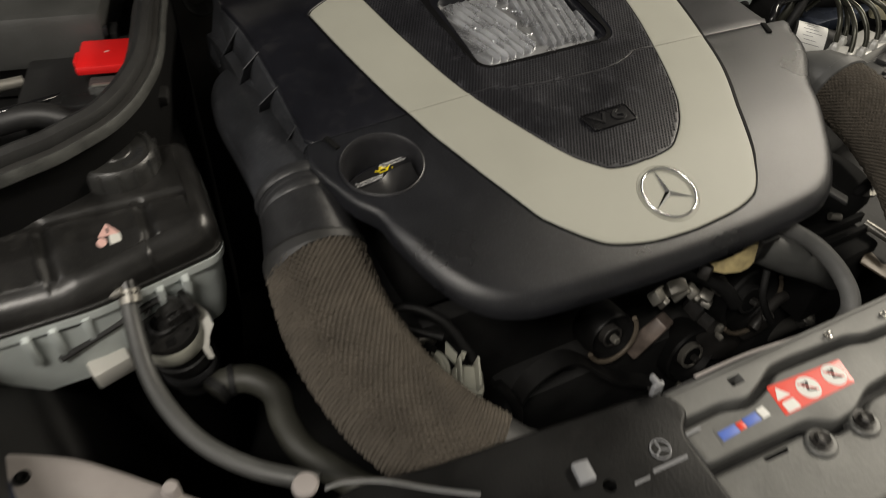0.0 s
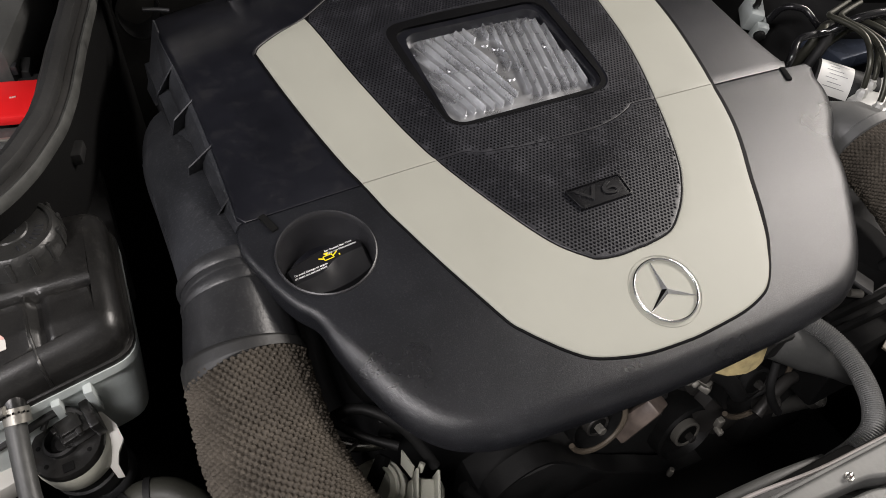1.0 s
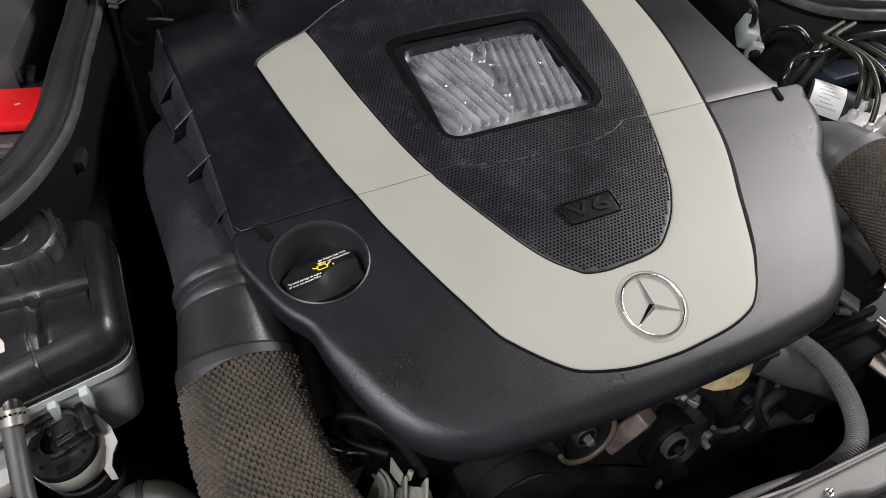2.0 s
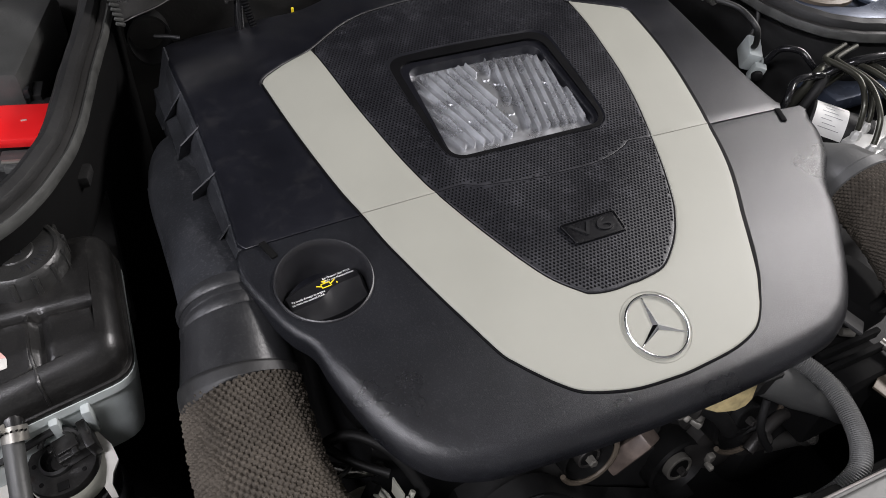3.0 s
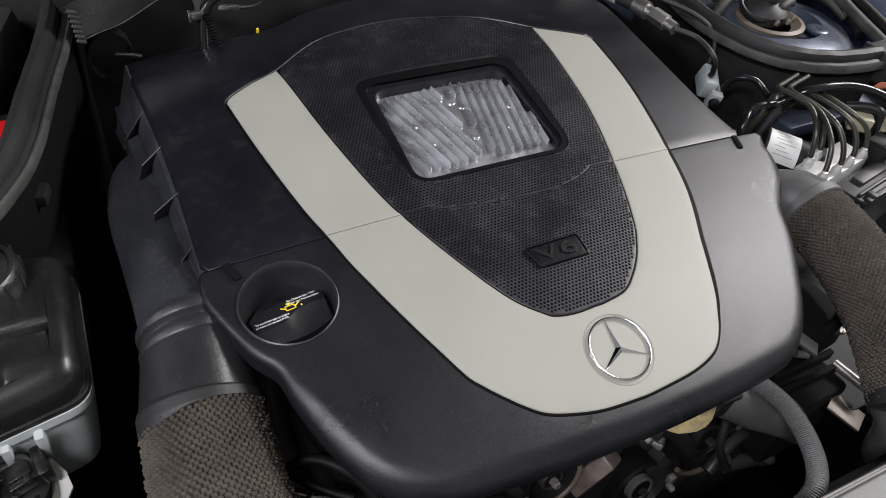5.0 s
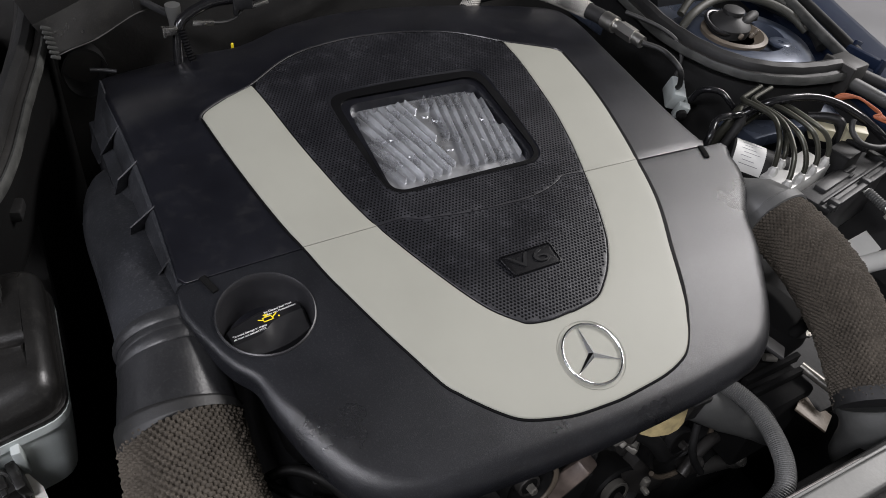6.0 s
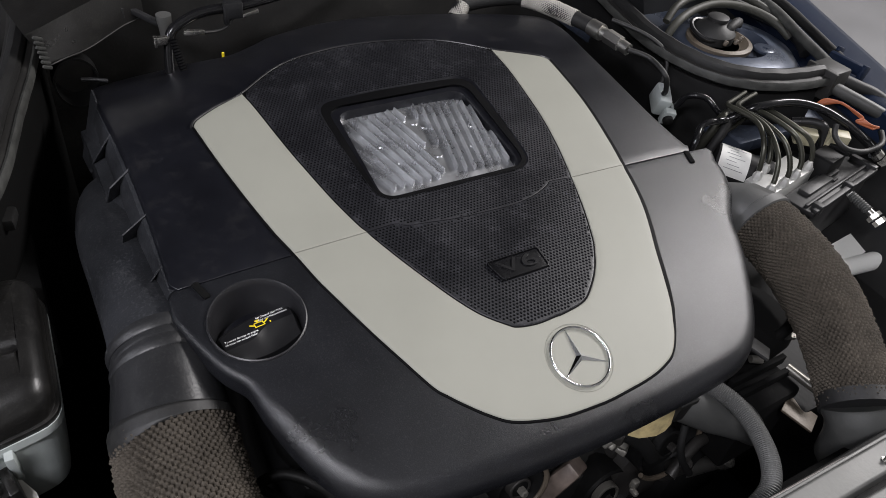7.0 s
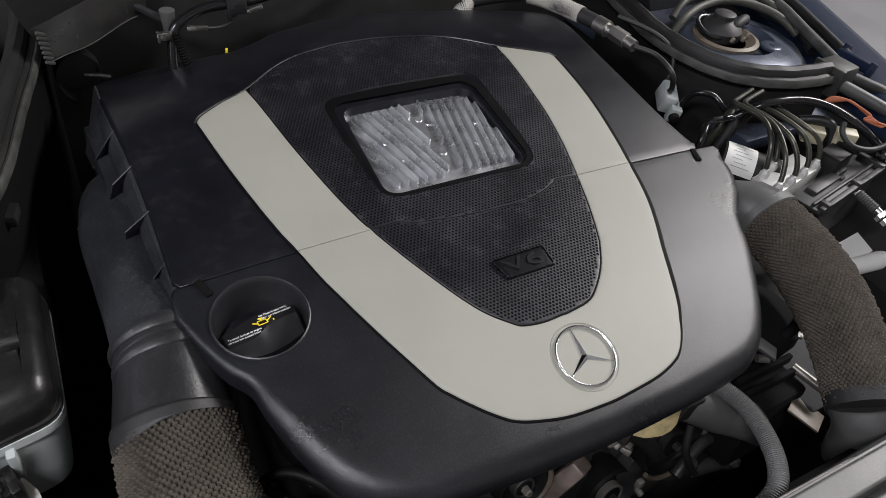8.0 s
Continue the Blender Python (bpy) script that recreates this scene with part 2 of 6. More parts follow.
def woven(pts, radii, around, pitch, height):
    """Knotted yarn over a pipe: rows of slanted knots, each row shifted by half a knot, that dip into the liner between them."""
    base = spline(pts, 10)
    line, length = even(base, 10)
    rows = int(length / pitch)
    steps = 6
    line, length = even(base, rows * steps)
    rad = np.interp(np.linspace(0, 1, len(line)), np.linspace(0, 1, len(radii)), radii)
    rings = []
    n = around * steps
    for i, (p, (s, u)) in enumerate(zip(line, frames_along(line))):
        v = i / steps
        ring = []
        for j in range(n):
            x = j / steps
            h, rnd = 0.0, 0.5
            for shift in (0.0, 0.5):
                row = math.floor(v + shift)
                dv = v + shift - row - 0.5
                w = x + shift + 0.12 * dv
                cell = math.floor(w)
                du = w - cell - 0.5
                k = 1 - (du / 0.43) ** 2 - (dv / 0.345) ** 2
                if k > 0 and k**0.5 > h:
                    h = k**0.5
                    rnd = math.sin((cell % around) * 12.9898 + row * 78.233 + shift * 37.7) * 43758.5453
                    rnd -= math.floor(rnd)
            r = rad[i] + height * (h * (0.75 + 0.5 * rnd) - 0.7)
            a = 2 * math.pi * j / n
            ring.append(p + float(r) * (math.cos(a) * s + math.sin(a) * u))
        rings.append(ring)
    return lofted(rings, cap=False)


def block(size, at=(0, 0, 0), bevel=0.002, turn=(0, 0, 0), segments=2, taper=1.0):
    """A box with rounded edges; taper narrows its top."""
    bm = bmesh.new()
    bmesh.ops.create_cube(bm, size=1.0)
    for v in bm.verts:
        k = taper if v.co.z > 0 else 1.0
        v.co = Vector((v.co.x * size[0] * k, v.co.y * size[1] * k, v.co.z * size[2]))
    if bevel > 0:
        bmesh.ops.bevel(bm, geom=bm.edges[:], offset=min(bevel, 0.45 * min(size)), segments=segments, affect="EDGES", profile=0.5)
    bm.transform(pose(*at, *turn))
    return bm


def lathe(profile, n=32, m=None):
    """A turned body from radii and heights."""
    rings = [[Vector((r * math.cos(a), r * math.sin(a), z)) for a in np.linspace(0, 2 * math.pi, n, endpoint=False)] for r, z in profile]
    bm = lofted(rings, cap=True)
    if m is not None:
        bm.transform(m)
    return bm


def merge(*parts):
    """Several meshes as one."""
    bm = parts[0]
    for other in parts[1:]:
        me = bpy.data.meshes.new("tmp")
        other.to_mesh(me)
        bm.from_mesh(me)
        bpy.data.meshes.remove(me)
        other.free()
    return bm


def outward(line):
    """Normals of a closed plan outline that runs anticlockwise."""
    k = len(line)
    out = []
    for i in range(k):
        d = (line[(i + 1) % k] - line[i - 1])
        v = Vector((d.y, -d.x))
        out.append(v.normalized() if v.length > 1e-9 else Vector((0, 0)))
    return out


def inside(points, poly):
    """Which plan points lie within a polygon."""
    px, py = points[:, 0], points[:, 1]
    ok = np.zeros(len(points), bool)
    q = np.array([(v[0], v[1]) for v in poly])
    for (ax, ay), (bx, by) in zip(q, np.roll(q, -1, 0)):
        if ay != by:
            ok ^= ((ay > py) != (by > py)) & (px < (bx - ax) * (py - ay) / (by - ay) + ax)
    return ok


def shell(outline, height, lift=0.0, r=0.003, depth=0.006, holes=(), hole_depth=0.006, step=0.012, arc=4, pits=None, margin=0.0018):
    """A curved lid over a plan outline, with a rounded rim and a skirt; holes have walls too. height(x, y) is the surface.
    pits: pitch, radius and depth of small round pits, staggered row by row."""
    from mathutils.geometry import delaunay_2d_cdt
    line = [Vector((p[0], p[1])) for p in outline]
    area = sum(a.x * b.y - b.x * a.y for a, b in zip(line, line[1:] + line[:1]))
    if area < 0:
        line.reverse()
    nor = outward(line)
    bm = bmesh.new()
    rings = []
    round_at = r if callable(r) else (lambda x, y: r)
    for k in range(arc + 2):
        ring = []
        for p, v in zip(line, nor):
            rr, a = round_at(p.x, p.y), math.pi / 2 * max(0, k - 1) / arc
            off, drop = (0.0, depth) if k == 0 else (rr * (1 - math.cos(a)), rr * (1 - math.sin(a)))
            q = p - off * v
            ring.append(bm.verts.new((q.x, q.y, height(q.x, q.y) + lift - drop)))
        rings.append(ring)
    k = len(line)
    for a, b in zip(rings, rings[1:]):
        for i in range(k):
            bm.faces.new((a[i], a[(i + 1) % k], b[(i + 1) % k], b[i]))
    rim = [Vector(v.co[:2]) for v in rings[-1]]
    loops = [rim] + [[Vector((p[0], p[1])) for p in h] for h in holes]
    x0, x1 = min(p.x for p in rim), max(p.x for p in rim)
    y0, y1 = min(p.y for p in rim), max(p.y for p in rim)
    gx, gy = np.meshgrid(np.arange(x0, x1, step), np.arange(y0, y1, step))
    pts = np.stack([gx.ravel(), gy.ravel()], 1)
    keep = inside(pts, rim)
    edge = np.array([(p.x, p.y) for lp in loops for p in lp])
    for h in loops[1:]:
        keep &= ~inside(pts, h)
    pts = pts[keep]
    drops = {}
    if pits:
        pitch, pr, pd = pits
        cen = [(x + 0.5 * pitch * (j % 2), y) for j, y in enumerate(np.arange(y0, y1, 0.866 * pitch)) for x in np.arange(x0, x1, pitch)]
        cen = np.array(cen)
        ok = inside(cen, rim)
        for h in loops[1:]:
            ok &= ~inside(cen, h)
        cen = cen[ok]
        far = np.min((cen[:, None, 0] - edge[None, :, 0]) ** 2 + (cen[:, None, 1] - edge[None, :, 1]) ** 2, 1)
        cen = cen[far > margin**2]
        ang = np.linspace(0, 2 * math.pi, 6, endpoint=False) + 0.3
        ring = np.stack([np.cos(ang), np.sin(ang)], 1)
        outer = (cen[:, None, :] + pr * ring[None]).reshape(-1, 2)
        bottom = (cen[:, None, :] + 0.72 * pr * ring[None]).reshape(-1, 2)
        pts = np.concatenate([outer, bottom])
        drops = {i: pd for i in range(len(outer), len(pts))}
    elif len(pts):
        near = np.min((pts[:, None, 0] - edge[None, :, 0]) ** 2 + (pts[:, None, 1] - edge[None, :, 1]) ** 2, 1)
        pts = pts[near > (0.45 * step) ** 2]
    flat, edges = [], []
    for lp in loops:
        s = len(flat)
        flat += lp
        edges += [(s + i, s + (i + 1) % len(lp)) for i in range(len(lp))]
    base = len(flat)
    flat += [Vector((float(a), float(b))) for a, b in pts]
    vs, _, fs, orig, _, _ = delaunay_2d_cdt(flat, edges, [], 0, 1e-7)
    cen = np.array([np.mean([vs[i][:] for i in f], 0) for f in fs])
    good = inside(cen, rim)
    for h in loops[1:]:
        good &= ~inside(cen, h)
    made = {}
    for i, src in enumerate(orig):
        if src and src[0] < len(rim):
            made[i] = rings[-1][src[0]]
    walls = [[None] * len(h) for h in loops[1:]]

    def vert(i):
        if i not in made:
            x, y = vs[i]
            src = orig[i]
            made[i] = bm.verts.new((x, y, height(x, y) + lift - (drops.get(src[0] - base, 0.0) if src else 0.0)))
        return made[i]

    for f, g in zip(fs, good):
        if g:
            try:
                bm.faces.new([vert(i) for i in f])
            except ValueError:
                pass
    start = len(rim)
    index = {src[0]: i for i, src in enumerate(orig) if src}
    for h in loops[1:]:
        top = [made.get(index.get(start + i)) for i in range(len(h))]
        if all(top):
            low = [bm.verts.new((v.co.x, v.co.y, v.co.z - hole_depth)) for v in top]
            for i in range(len(h)):
                j = (i + 1) % len(h)
                bm.faces.new((top[i], top[j], low[j], low[i]))
        start += len(h)
    bmesh.ops.recalc_face_normals(bm, faces=bm.faces[:])
    return bm


def rounded(corners, radius, per=6):
    """A polygon with rounded corners, as a plan outline."""
    out = []
    k = len(corners)
    for i in range(k):
        p, a, b = (Vector(corners[j % k]) for j in (i, i - 1, i + 1))
        da, db = (a - p).normalized(), (b - p).normalized()
        c0, c1 = p + da * radius, p + db * radius
        for s in range(per + 1):
            t = s / per
            out.append((1 - t) ** 2 * c0 + 2 * t * (1 - t) * p + t * t * c1)
    return out


def circle(x, y, r, n=48):
    return [Vector((x + r * math.cos(a), y + r * math.sin(a))) for a in np.linspace(0, 2 * math.pi, n, endpoint=False)]


# ---- things and parts ----
def finish(ob, bm, mat, smooth=True, sharp=40):
    me = ob.data
    bmesh.ops.recalc_face_normals(bm, faces=bm.faces[:])
    for f in bm.faces:
        f.smooth = smooth
    for e in bm.edges:
        if len(e.link_faces) == 2 and e.calc_face_angle(0) > radians(sharp):
            e.smooth = False
    bm.to_mesh(me)
    bm.free()
    me.materials.append(mat)


def part(name, bm, mat, parent, label="", sharp=40):
    """One mesh under a thing or a part. The mesh is given in the world's place."""
    ob = new(name, bpy.data.meshes.new(name))
    finish(ob, bm, mat, sharp=sharp)
    ob.parent = parent
    ob.matrix_parent_inverse = Matrix.Identity(4) if parent is None else root_place(parent).inverted()
    if label:
        ob["label"] = label
    return ob


def root_place(ob):
    m = ob.matrix_basis.copy()
    if ob.parent is not None:
        m = root_place(ob.parent) @ ob.matrix_parent_inverse @ m
    return m


def thing(name, at, label, category, group="", kind=""):
    ob = new(name)
    ob.empty_display_size = 0.02
    ob.matrix_basis = Matrix.Translation(at)
    return tagged(ob, label, category, group, kind)


def single(name, bm, mat, label, category, group="", kind="", sharp=40):
    ob = new(name, bpy.data.meshes.new(name))
    finish(ob, bm, mat, sharp=sharp)
    return tagged(ob, label, category, group, kind)


def lettering(text, size, m, depth=0.0002, shear=0.0):
    """Built-in letters as a mesh, laid by the pose m."""
    cu = bpy.data.curves.new("letters", "FONT")
    cu.body, cu.size, cu.extrude, cu.align_x, cu.align_y, cu.shear = text, size, depth, "CENTER", "CENTER", shear
    ob = bpy.data.objects.new("letters", cu)
    scene.collection.objects.link(ob)
    bpy.context.view_layer.update()
    me = bpy.data.meshes.new_from_object(ob.evaluated_get(bpy.context.evaluated_depsgraph_get()))
    bm = bmesh.new()
    bm.from_mesh(me)
    bm.transform(m)
    bpy.data.objects.remove(ob)
    bpy.data.curves.remove(cu)
    bpy.data.meshes.remove(me)
    return bm


# ---- workshop ----
floor = single("floor", block((14, 14, 0.1), (0, 0, -0.05), 0), M_CONCRETE, "grey concrete workshop floor", "floor", kind="structure")
single("ceiling", block((9.2, 11.2, 0.1), (0, 0.5, CEIL + 0.05), 0), M_WALL, "white painted workshop ceiling", "ceiling", kind="structure")
single("wall_north", block((9.0, 0.1, CEIL), (0, 6.05, CEIL / 2), 0), M_WALL, "white painted workshop wall", "wall", kind="structure")
single("wall_south", block((9.0, 0.1, CEIL), (0, -5.05, CEIL / 2), 0), M_WALL, "white painted workshop wall", "wall", kind="structure")
single("wall_east", block((0.1, 11.2, CEIL), (4.55, 0.5, CEIL / 2), 0), M_WALL, "white painted workshop wall", "wall", kind="structure")
single("wall_west", block((0.1, 11.2, CEIL), (-4.55, 0.5, CEIL / 2), 0), M_WALL, "white painted workshop wall", "wall", kind="structure")
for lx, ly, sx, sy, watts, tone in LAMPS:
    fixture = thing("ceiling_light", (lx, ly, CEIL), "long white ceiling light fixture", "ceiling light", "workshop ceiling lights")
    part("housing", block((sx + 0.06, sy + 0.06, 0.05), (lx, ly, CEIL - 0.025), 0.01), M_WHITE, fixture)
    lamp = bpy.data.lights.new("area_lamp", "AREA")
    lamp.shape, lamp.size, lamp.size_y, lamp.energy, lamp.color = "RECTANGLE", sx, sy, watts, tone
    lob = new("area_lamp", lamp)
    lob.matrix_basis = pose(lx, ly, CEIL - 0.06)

# ---- engine cover ----
PROFILE_Y = np.linspace(-0.15, 0.65, 161)
PROFILE_Z = np.interp(PROFILE_Y, (-0.15, -0.066, 0.0, 0.04, 0.10, 0.17, 0.26, 0.36, 0.42, 0.46, 0.50, 0.55, 0.65),
                      (0.771, 0.800, 0.822, 0.8335, 0.8435, 0.853, 0.866, 0.8755, 0.877, 0.8735, 0.866, 0.855, 0.83))
PROFILE_Z = np.convolve(np.pad(PROFILE_Z, 6, mode="reflect", reflect_type="odd"), np.hanning(15)[1:-1] / np.hanning(15)[1:-1].sum(), mode="same")[6:-6]


def cover_z(x, y):
    sag = (0.10 if x > 0 else 0.10 + 0.5 * min(0.2, max(0.0, y - 0.2))) * x * x
    if x < -0.08 and y > 0.38:
        sag += 0.14 * (y - 0.38) * min(1.0, (-0.08 - x) / 0.12)
    return float(np.interp(y, PROFILE_Y, PROFILE_Z)) - sag


SEAM = 0.172
cover = thing("engine_cover", (0.0, 0.2, 0.80), "black plastic engine cover with silver V-shaped trim", "engine cover")

FRONT_EDGE = [(-0.285, 0.166), (-0.287, 0.148), (-0.279, 0.121), (-0.267, 0.092), (-0.2545, 0.073), (-0.250, 0.050), (-0.241, 0.020), (-0.230, -0.005), (-0.217, -0.024),
              (-0.201, -0.038), (-0.182, -0.047), (-0.160, -0.0525), (-0.118, -0.057), (-0.071, -0.0605), (-0.02, -0.0625), (0.037, -0.0625), (0.10, -0.060), (0.148, -0.0555), (0.170, -0.0485),
              (0.187, -0.0375), (0.205, -0.018), (0.224, 0.010), (0.244, 0.042), (0.258, 0.070), (0.271, 0.086), (0.293, 0.110), (0.308, 0.138), (0.311, 0.166)]
front_line = spline(FRONT_EDGE, 6) + [Vector((x, SEAM - 0.0006)) for x in np.linspace(0.305, -0.280, 60)]
CUP = (-0.2290, 0.1225)
part("front_shell", shell(front_line, cover_z, 0.0, lambda x, y: (0.015 - 0.0095 * min(1.0, max(0.0, (y - 0.03) / 0.05)) * (1.0 if x < 0 else 0.0)) if y < 0.155 else 0.0008 + (0.0122 if x > 0 else 0.0037) * max(0.0, (0.170 - y) / 0.015), 0.019, [circle(*CUP, 0.0368, 56)], 0.004, 0.010, 6), M_COVER, cover, "satin black plastic front shell")

GAP = rounded([(-0.083, 0.203), (0.079, 0.203), (0.082, 0.340), (-0.082, 0.340)], 0.02, 8)
REAR_EDGE = [(0.285, 0.180), (0.2805, 0.205), (0.2765, 0.25), (0.2775, 0.31), (0.280, 0.37), (0.288, 0.44), (0.279, 0.484), (0.205, 0.520), (0.132, 0.545), (0.058, 0.560), (-0.005, 0.556),
             (-0.060, 0.537), (-0.100, 0.519), (-0.131, 0.513), (-0.160, 0.530), (-0.198, 0.556), (-0.250, 0.553), (-0.272, 0.545), (-0.279, 0.520), (-0.281, 0.42), (-0.279, 0.33), (-0.279, 0.26), (-0.281, 0.180)]
rear_line = spline(REAR_EDGE, 6) + [Vector((x, SEAM + 0.0006)) for x in np.linspace(-0.276, 0.280, 60)]
part("rear_shell", shell(rear_line, cover_z, -0.0004, lambda x, y: 0.004 if y > 0.182 else 0.0008, 0.040, [GAP], 0.004, 0.012), M_AIRBOX, cover, "smooth black plastic rear shell over the air box")

# silver trim: outer and inner edge of each half, the left one with its x turned round
OUT_R = [(0.0, -0.0415), (0.015, -0.041), (0.052, -0.038), (0.076, -0.032), (0.088, -0.025), (0.098, -0.014), (0.105, -0.003), (0.114, 0.012), (0.1265, 0.040),
         (0.138, 0.065), (0.152, 0.092), (0.164, 0.118), (0.173, 0.144), (0.1805, 0.172), (0.188, 0.20), (0.1985, 0.25), (0.2065, 0.30), (0.2115, 0.358)]
OUT_L = [(0.0, -0.0415), (0.035, -0.0395), (0.060, -0.0345), (0.082, -0.027), (0.0965, -0.0165), (0.109, -0.0045), (0.1195, 0.007), (0.1290, 0.020), (0.1445, 0.057),
         (0.157, 0.092), (0.165, 0.117), (0.172, 0.140), (0.1795, 0.172), (0.187, 0.20), (0.1965, 0.25), (0.2035, 0.30), (0.2095, 0.358)]
INN_R = [(0.0, 0.0350), (0.010, 0.0352), (0.034, 0.0395), (0.052, 0.0525), (0.066, 0.067), (0.0765, 0.082), (0.085, 0.097), (0.1005, 0.135), (0.1125, 0.171),
         (0.1185, 0.19), (0.127, 0.22), (0.136, 0.262), (0.142, 0.30), (0.148, 0.345), (0.152, 0.394)]
INN_L = [(0.0, 0.0350), (0.019, 0.0345), (0.037, 0.0375), (0.045, 0.0425), (0.061, 0.0585), (0.074, 0.0795), (0.087, 0.1065), (0.100, 0.137), (0.1132, 0.172),
         (0.119, 0.19), (0.1265, 0.22), (0.1345, 0.262), (0.140, 0.30), (0.145, 0.345), (0.150, 0.394)]
CUT_R = [(0.2115, 0.358), (0.205, 0.3665), (0.180, 0.380), (0.152, 0.394)]
CUT_L = [(0.2095, 0.358), (0.203, 0.3665), (0.178, 0.381), (0.150, 0.394)]
out_r, out_l, inn_r, inn_l = spline(OUT_R, 5), spline(OUT_L, 5), spline(INN_R, 5), spline(INN_L, 5)


def flip(line):
    return [Vector((-p.x, p.y)) for p in line]


def upto(line, y, above=False):
    return [Vector(p) for p in line if (p.y > y if above else p.y < y)]


def cross_at(line, y):
    for a, b in zip(line, line[1:]):
        if (a.y - y) * (b.y - y) <= 0 and a.y != b.y:
            return a + (b - a) * ((y - a.y) / (b.y - a.y))


G = 0.0003


def front_of(line):
    return upto(line, SEAM - G) + [cross_at(line, SEAM - G)]


def rear_of(line):
    return [cross_at(line, SEAM + G)] + upto(line, SEAM + G, True)


half = flip(front_of(out_l))[::-1] + front_of(out_r)[1:]
inner = flip(front_of(inn_l))[::-1] + front_of(inn_r)[1:]
# black rim round the whole insert; shade of the gap is in its colour
ARC = [(0.152, 0.394), (0.097, 0.4325), (0.035, 0.450), (0.0, 0.4525)]
core_r = out_r + spline(CUT_R + ARC[1:], 5)[1:]
core_l = out_l + spline(CUT_L + ARC[1:], 5)[1:-1]
core_all = core_r + flip(core_l)[::-1][:-1]
rim_all = [p + (0.0019 + 0.0026 * min(1.0, max(0.0, p.x / 0.1)) * min(1.0, max(0.0, (p.y + 0.02) / 0.05))) * v for p, v in zip(core_all, outward(core_all))]
part("insert_rim", shell(rim_all, cover_z, 0.0008, 0.0012, 0.004, [GAP], 0.003, 0.014), M_RIM, cover, "black rim round the trim, with the gap's shade in its colour")
# bead drawn paler than the rim; its lit edge is in the colour
bead_line = [p + 0.0020 * v for p, v in zip(core_all, outward(core_all)) if p.y > 0.352]
part("rear_bead", tube([Vector((p.x, p.y, cover_z(p.x, p.y) + 0.0009)) for p in bead_line], 0.0014, 8, raw=True), M_CUP, cover, "thin raised bead behind the insert, painted paler as a lit edge")


def soft_edge(x, y):
    return 0.0014 if abs(y - SEAM) > 0.0015 else 0.0004


part("trim_front", shell(half + inner[::-1], cover_z, 0.0016, soft_edge, 0.0030, (), 0.003, 0.007), M_SILVER, cover, "silver painted front trim")
strip_r = rear_of(out_r) + spline(CUT_R, 5)[1:-1] + rear_of(inn_r)[::-1]
strip_l = flip(rear_of(out_l) + spline(CUT_L, 5)[1:-1] + rear_of(inn_l)[::-1])
for line in (strip_r, strip_l):
    part("trim_strip", shell(line, cover_z, 0.0016, soft_edge, 0.0030, (), 0.003, 0.007), M_SILVER, cover, "silver painted rear trim strip")

# dimpled centre panel in two pieces, parted by a curved joint
JOINT = [(-0.1135, 0.1715), (-0.098, 0.1725), (-0.084, 0.172), (-0.076, 0.167), (-0.057, 0.164), (-0.031, 0.160), (0.003, 0.158), (0.033, 0.1575), (0.06, 0.162), (0.080, 0.1695), (0.088, 0.1735), (0.1135, 0.1715)]
joint = spline(JOINT, 6)


def drawn_in(line, d):
    """A line moved by d to its left."""
    k = len(line) - 1
    out = []
    for i in range(k + 1):
        t = (line[min(i + 1, k)] - line[max(i - 1, 0)]).normalized()
        out.append(line[i] + Vector((-t.y, t.x)) * d)
    return out


LIP = 0.0011
PITS = (0.0035, 0.00130, 0.0017)  # pitch, radius and depth
low_r, low_l = drawn_in(front_of(inn_r), LIP), drawn_in(front_of(inn_l), LIP)
lower = flip(low_l)[::-1] + low_r[1:] + [p - Vector((0, 0.0004)) for p in joint[::-1] if abs(p.x) < 0.110]
part("mesh_panel", shell(lower, cover_z, 0.0014, lambda x, y: 0.0011 if y < 0.155 else 0.0003, 0.004, (), 0.003, 0.008, pits=PITS), M_DIMPLE, cover, "dimpled black plastic lower panel")
WIN_OUT = rounded([(-0.0875, 0.1985), (0.0845, 0.1975), (0.0945, 0.3525), (-0.0925, 0.3525)], 0.024, 8)
WIN_IN = rounded([(-0.080, 0.2065), (0.0735, 0.2065), (0.0735, 0.3325), (-0.073, 0.3325)], 0.016, 8)
up_r, up_l = drawn_in(rear_of(inn_r), LIP), drawn_in(rear_of(inn_l), LIP)
arc_r, arc_l = spline(ARC, 6), spline([(0.150, 0.394)] + ARC[1:], 6)
upper = [p + Vector((0, 0.0004)) for p in joint if abs(p.x) < 0.111] + up_r[:-1] + [p - Vector((0, 0.001)) for p in arc_r[1:]] + [p - Vector((0, 0.001)) for p in flip(arc_l)[::-1][1:-1]] + flip(up_l[:-1])[::-1]
part("mesh_panel", shell(upper, cover_z, 0.0014, lambda x, y: 0.0011 if y > 0.185 else 0.0003, 0.004, [WIN_OUT], 0.004, 0.008, pits=PITS), M_DIMPLE, cover, "dimpled black plastic upper panel with a window")
# sunken window surround
rings = []
for f, drop in ((0.0, -0.0018), (0.05, -0.0014), (0.35, 0.0008), (0.80, 0.0024), (0.93, 0.0020), (0.97, 0.0022), (1.0, 0.0045), (1.0, 0.014)):
    rings.append([Vector((a.x + (b.x - a.x) * f, a.y + (b.y - a.y) * f, cover_z(a.x + (b.x - a.x) * f, a.y + (b.y - a.y) * f) - drop)) for a, b in zip(WIN_OUT, WIN_IN)])
part("window_surround", lofted(rings, cap=False), M_AIRBOX, cover, "smooth black window surround")

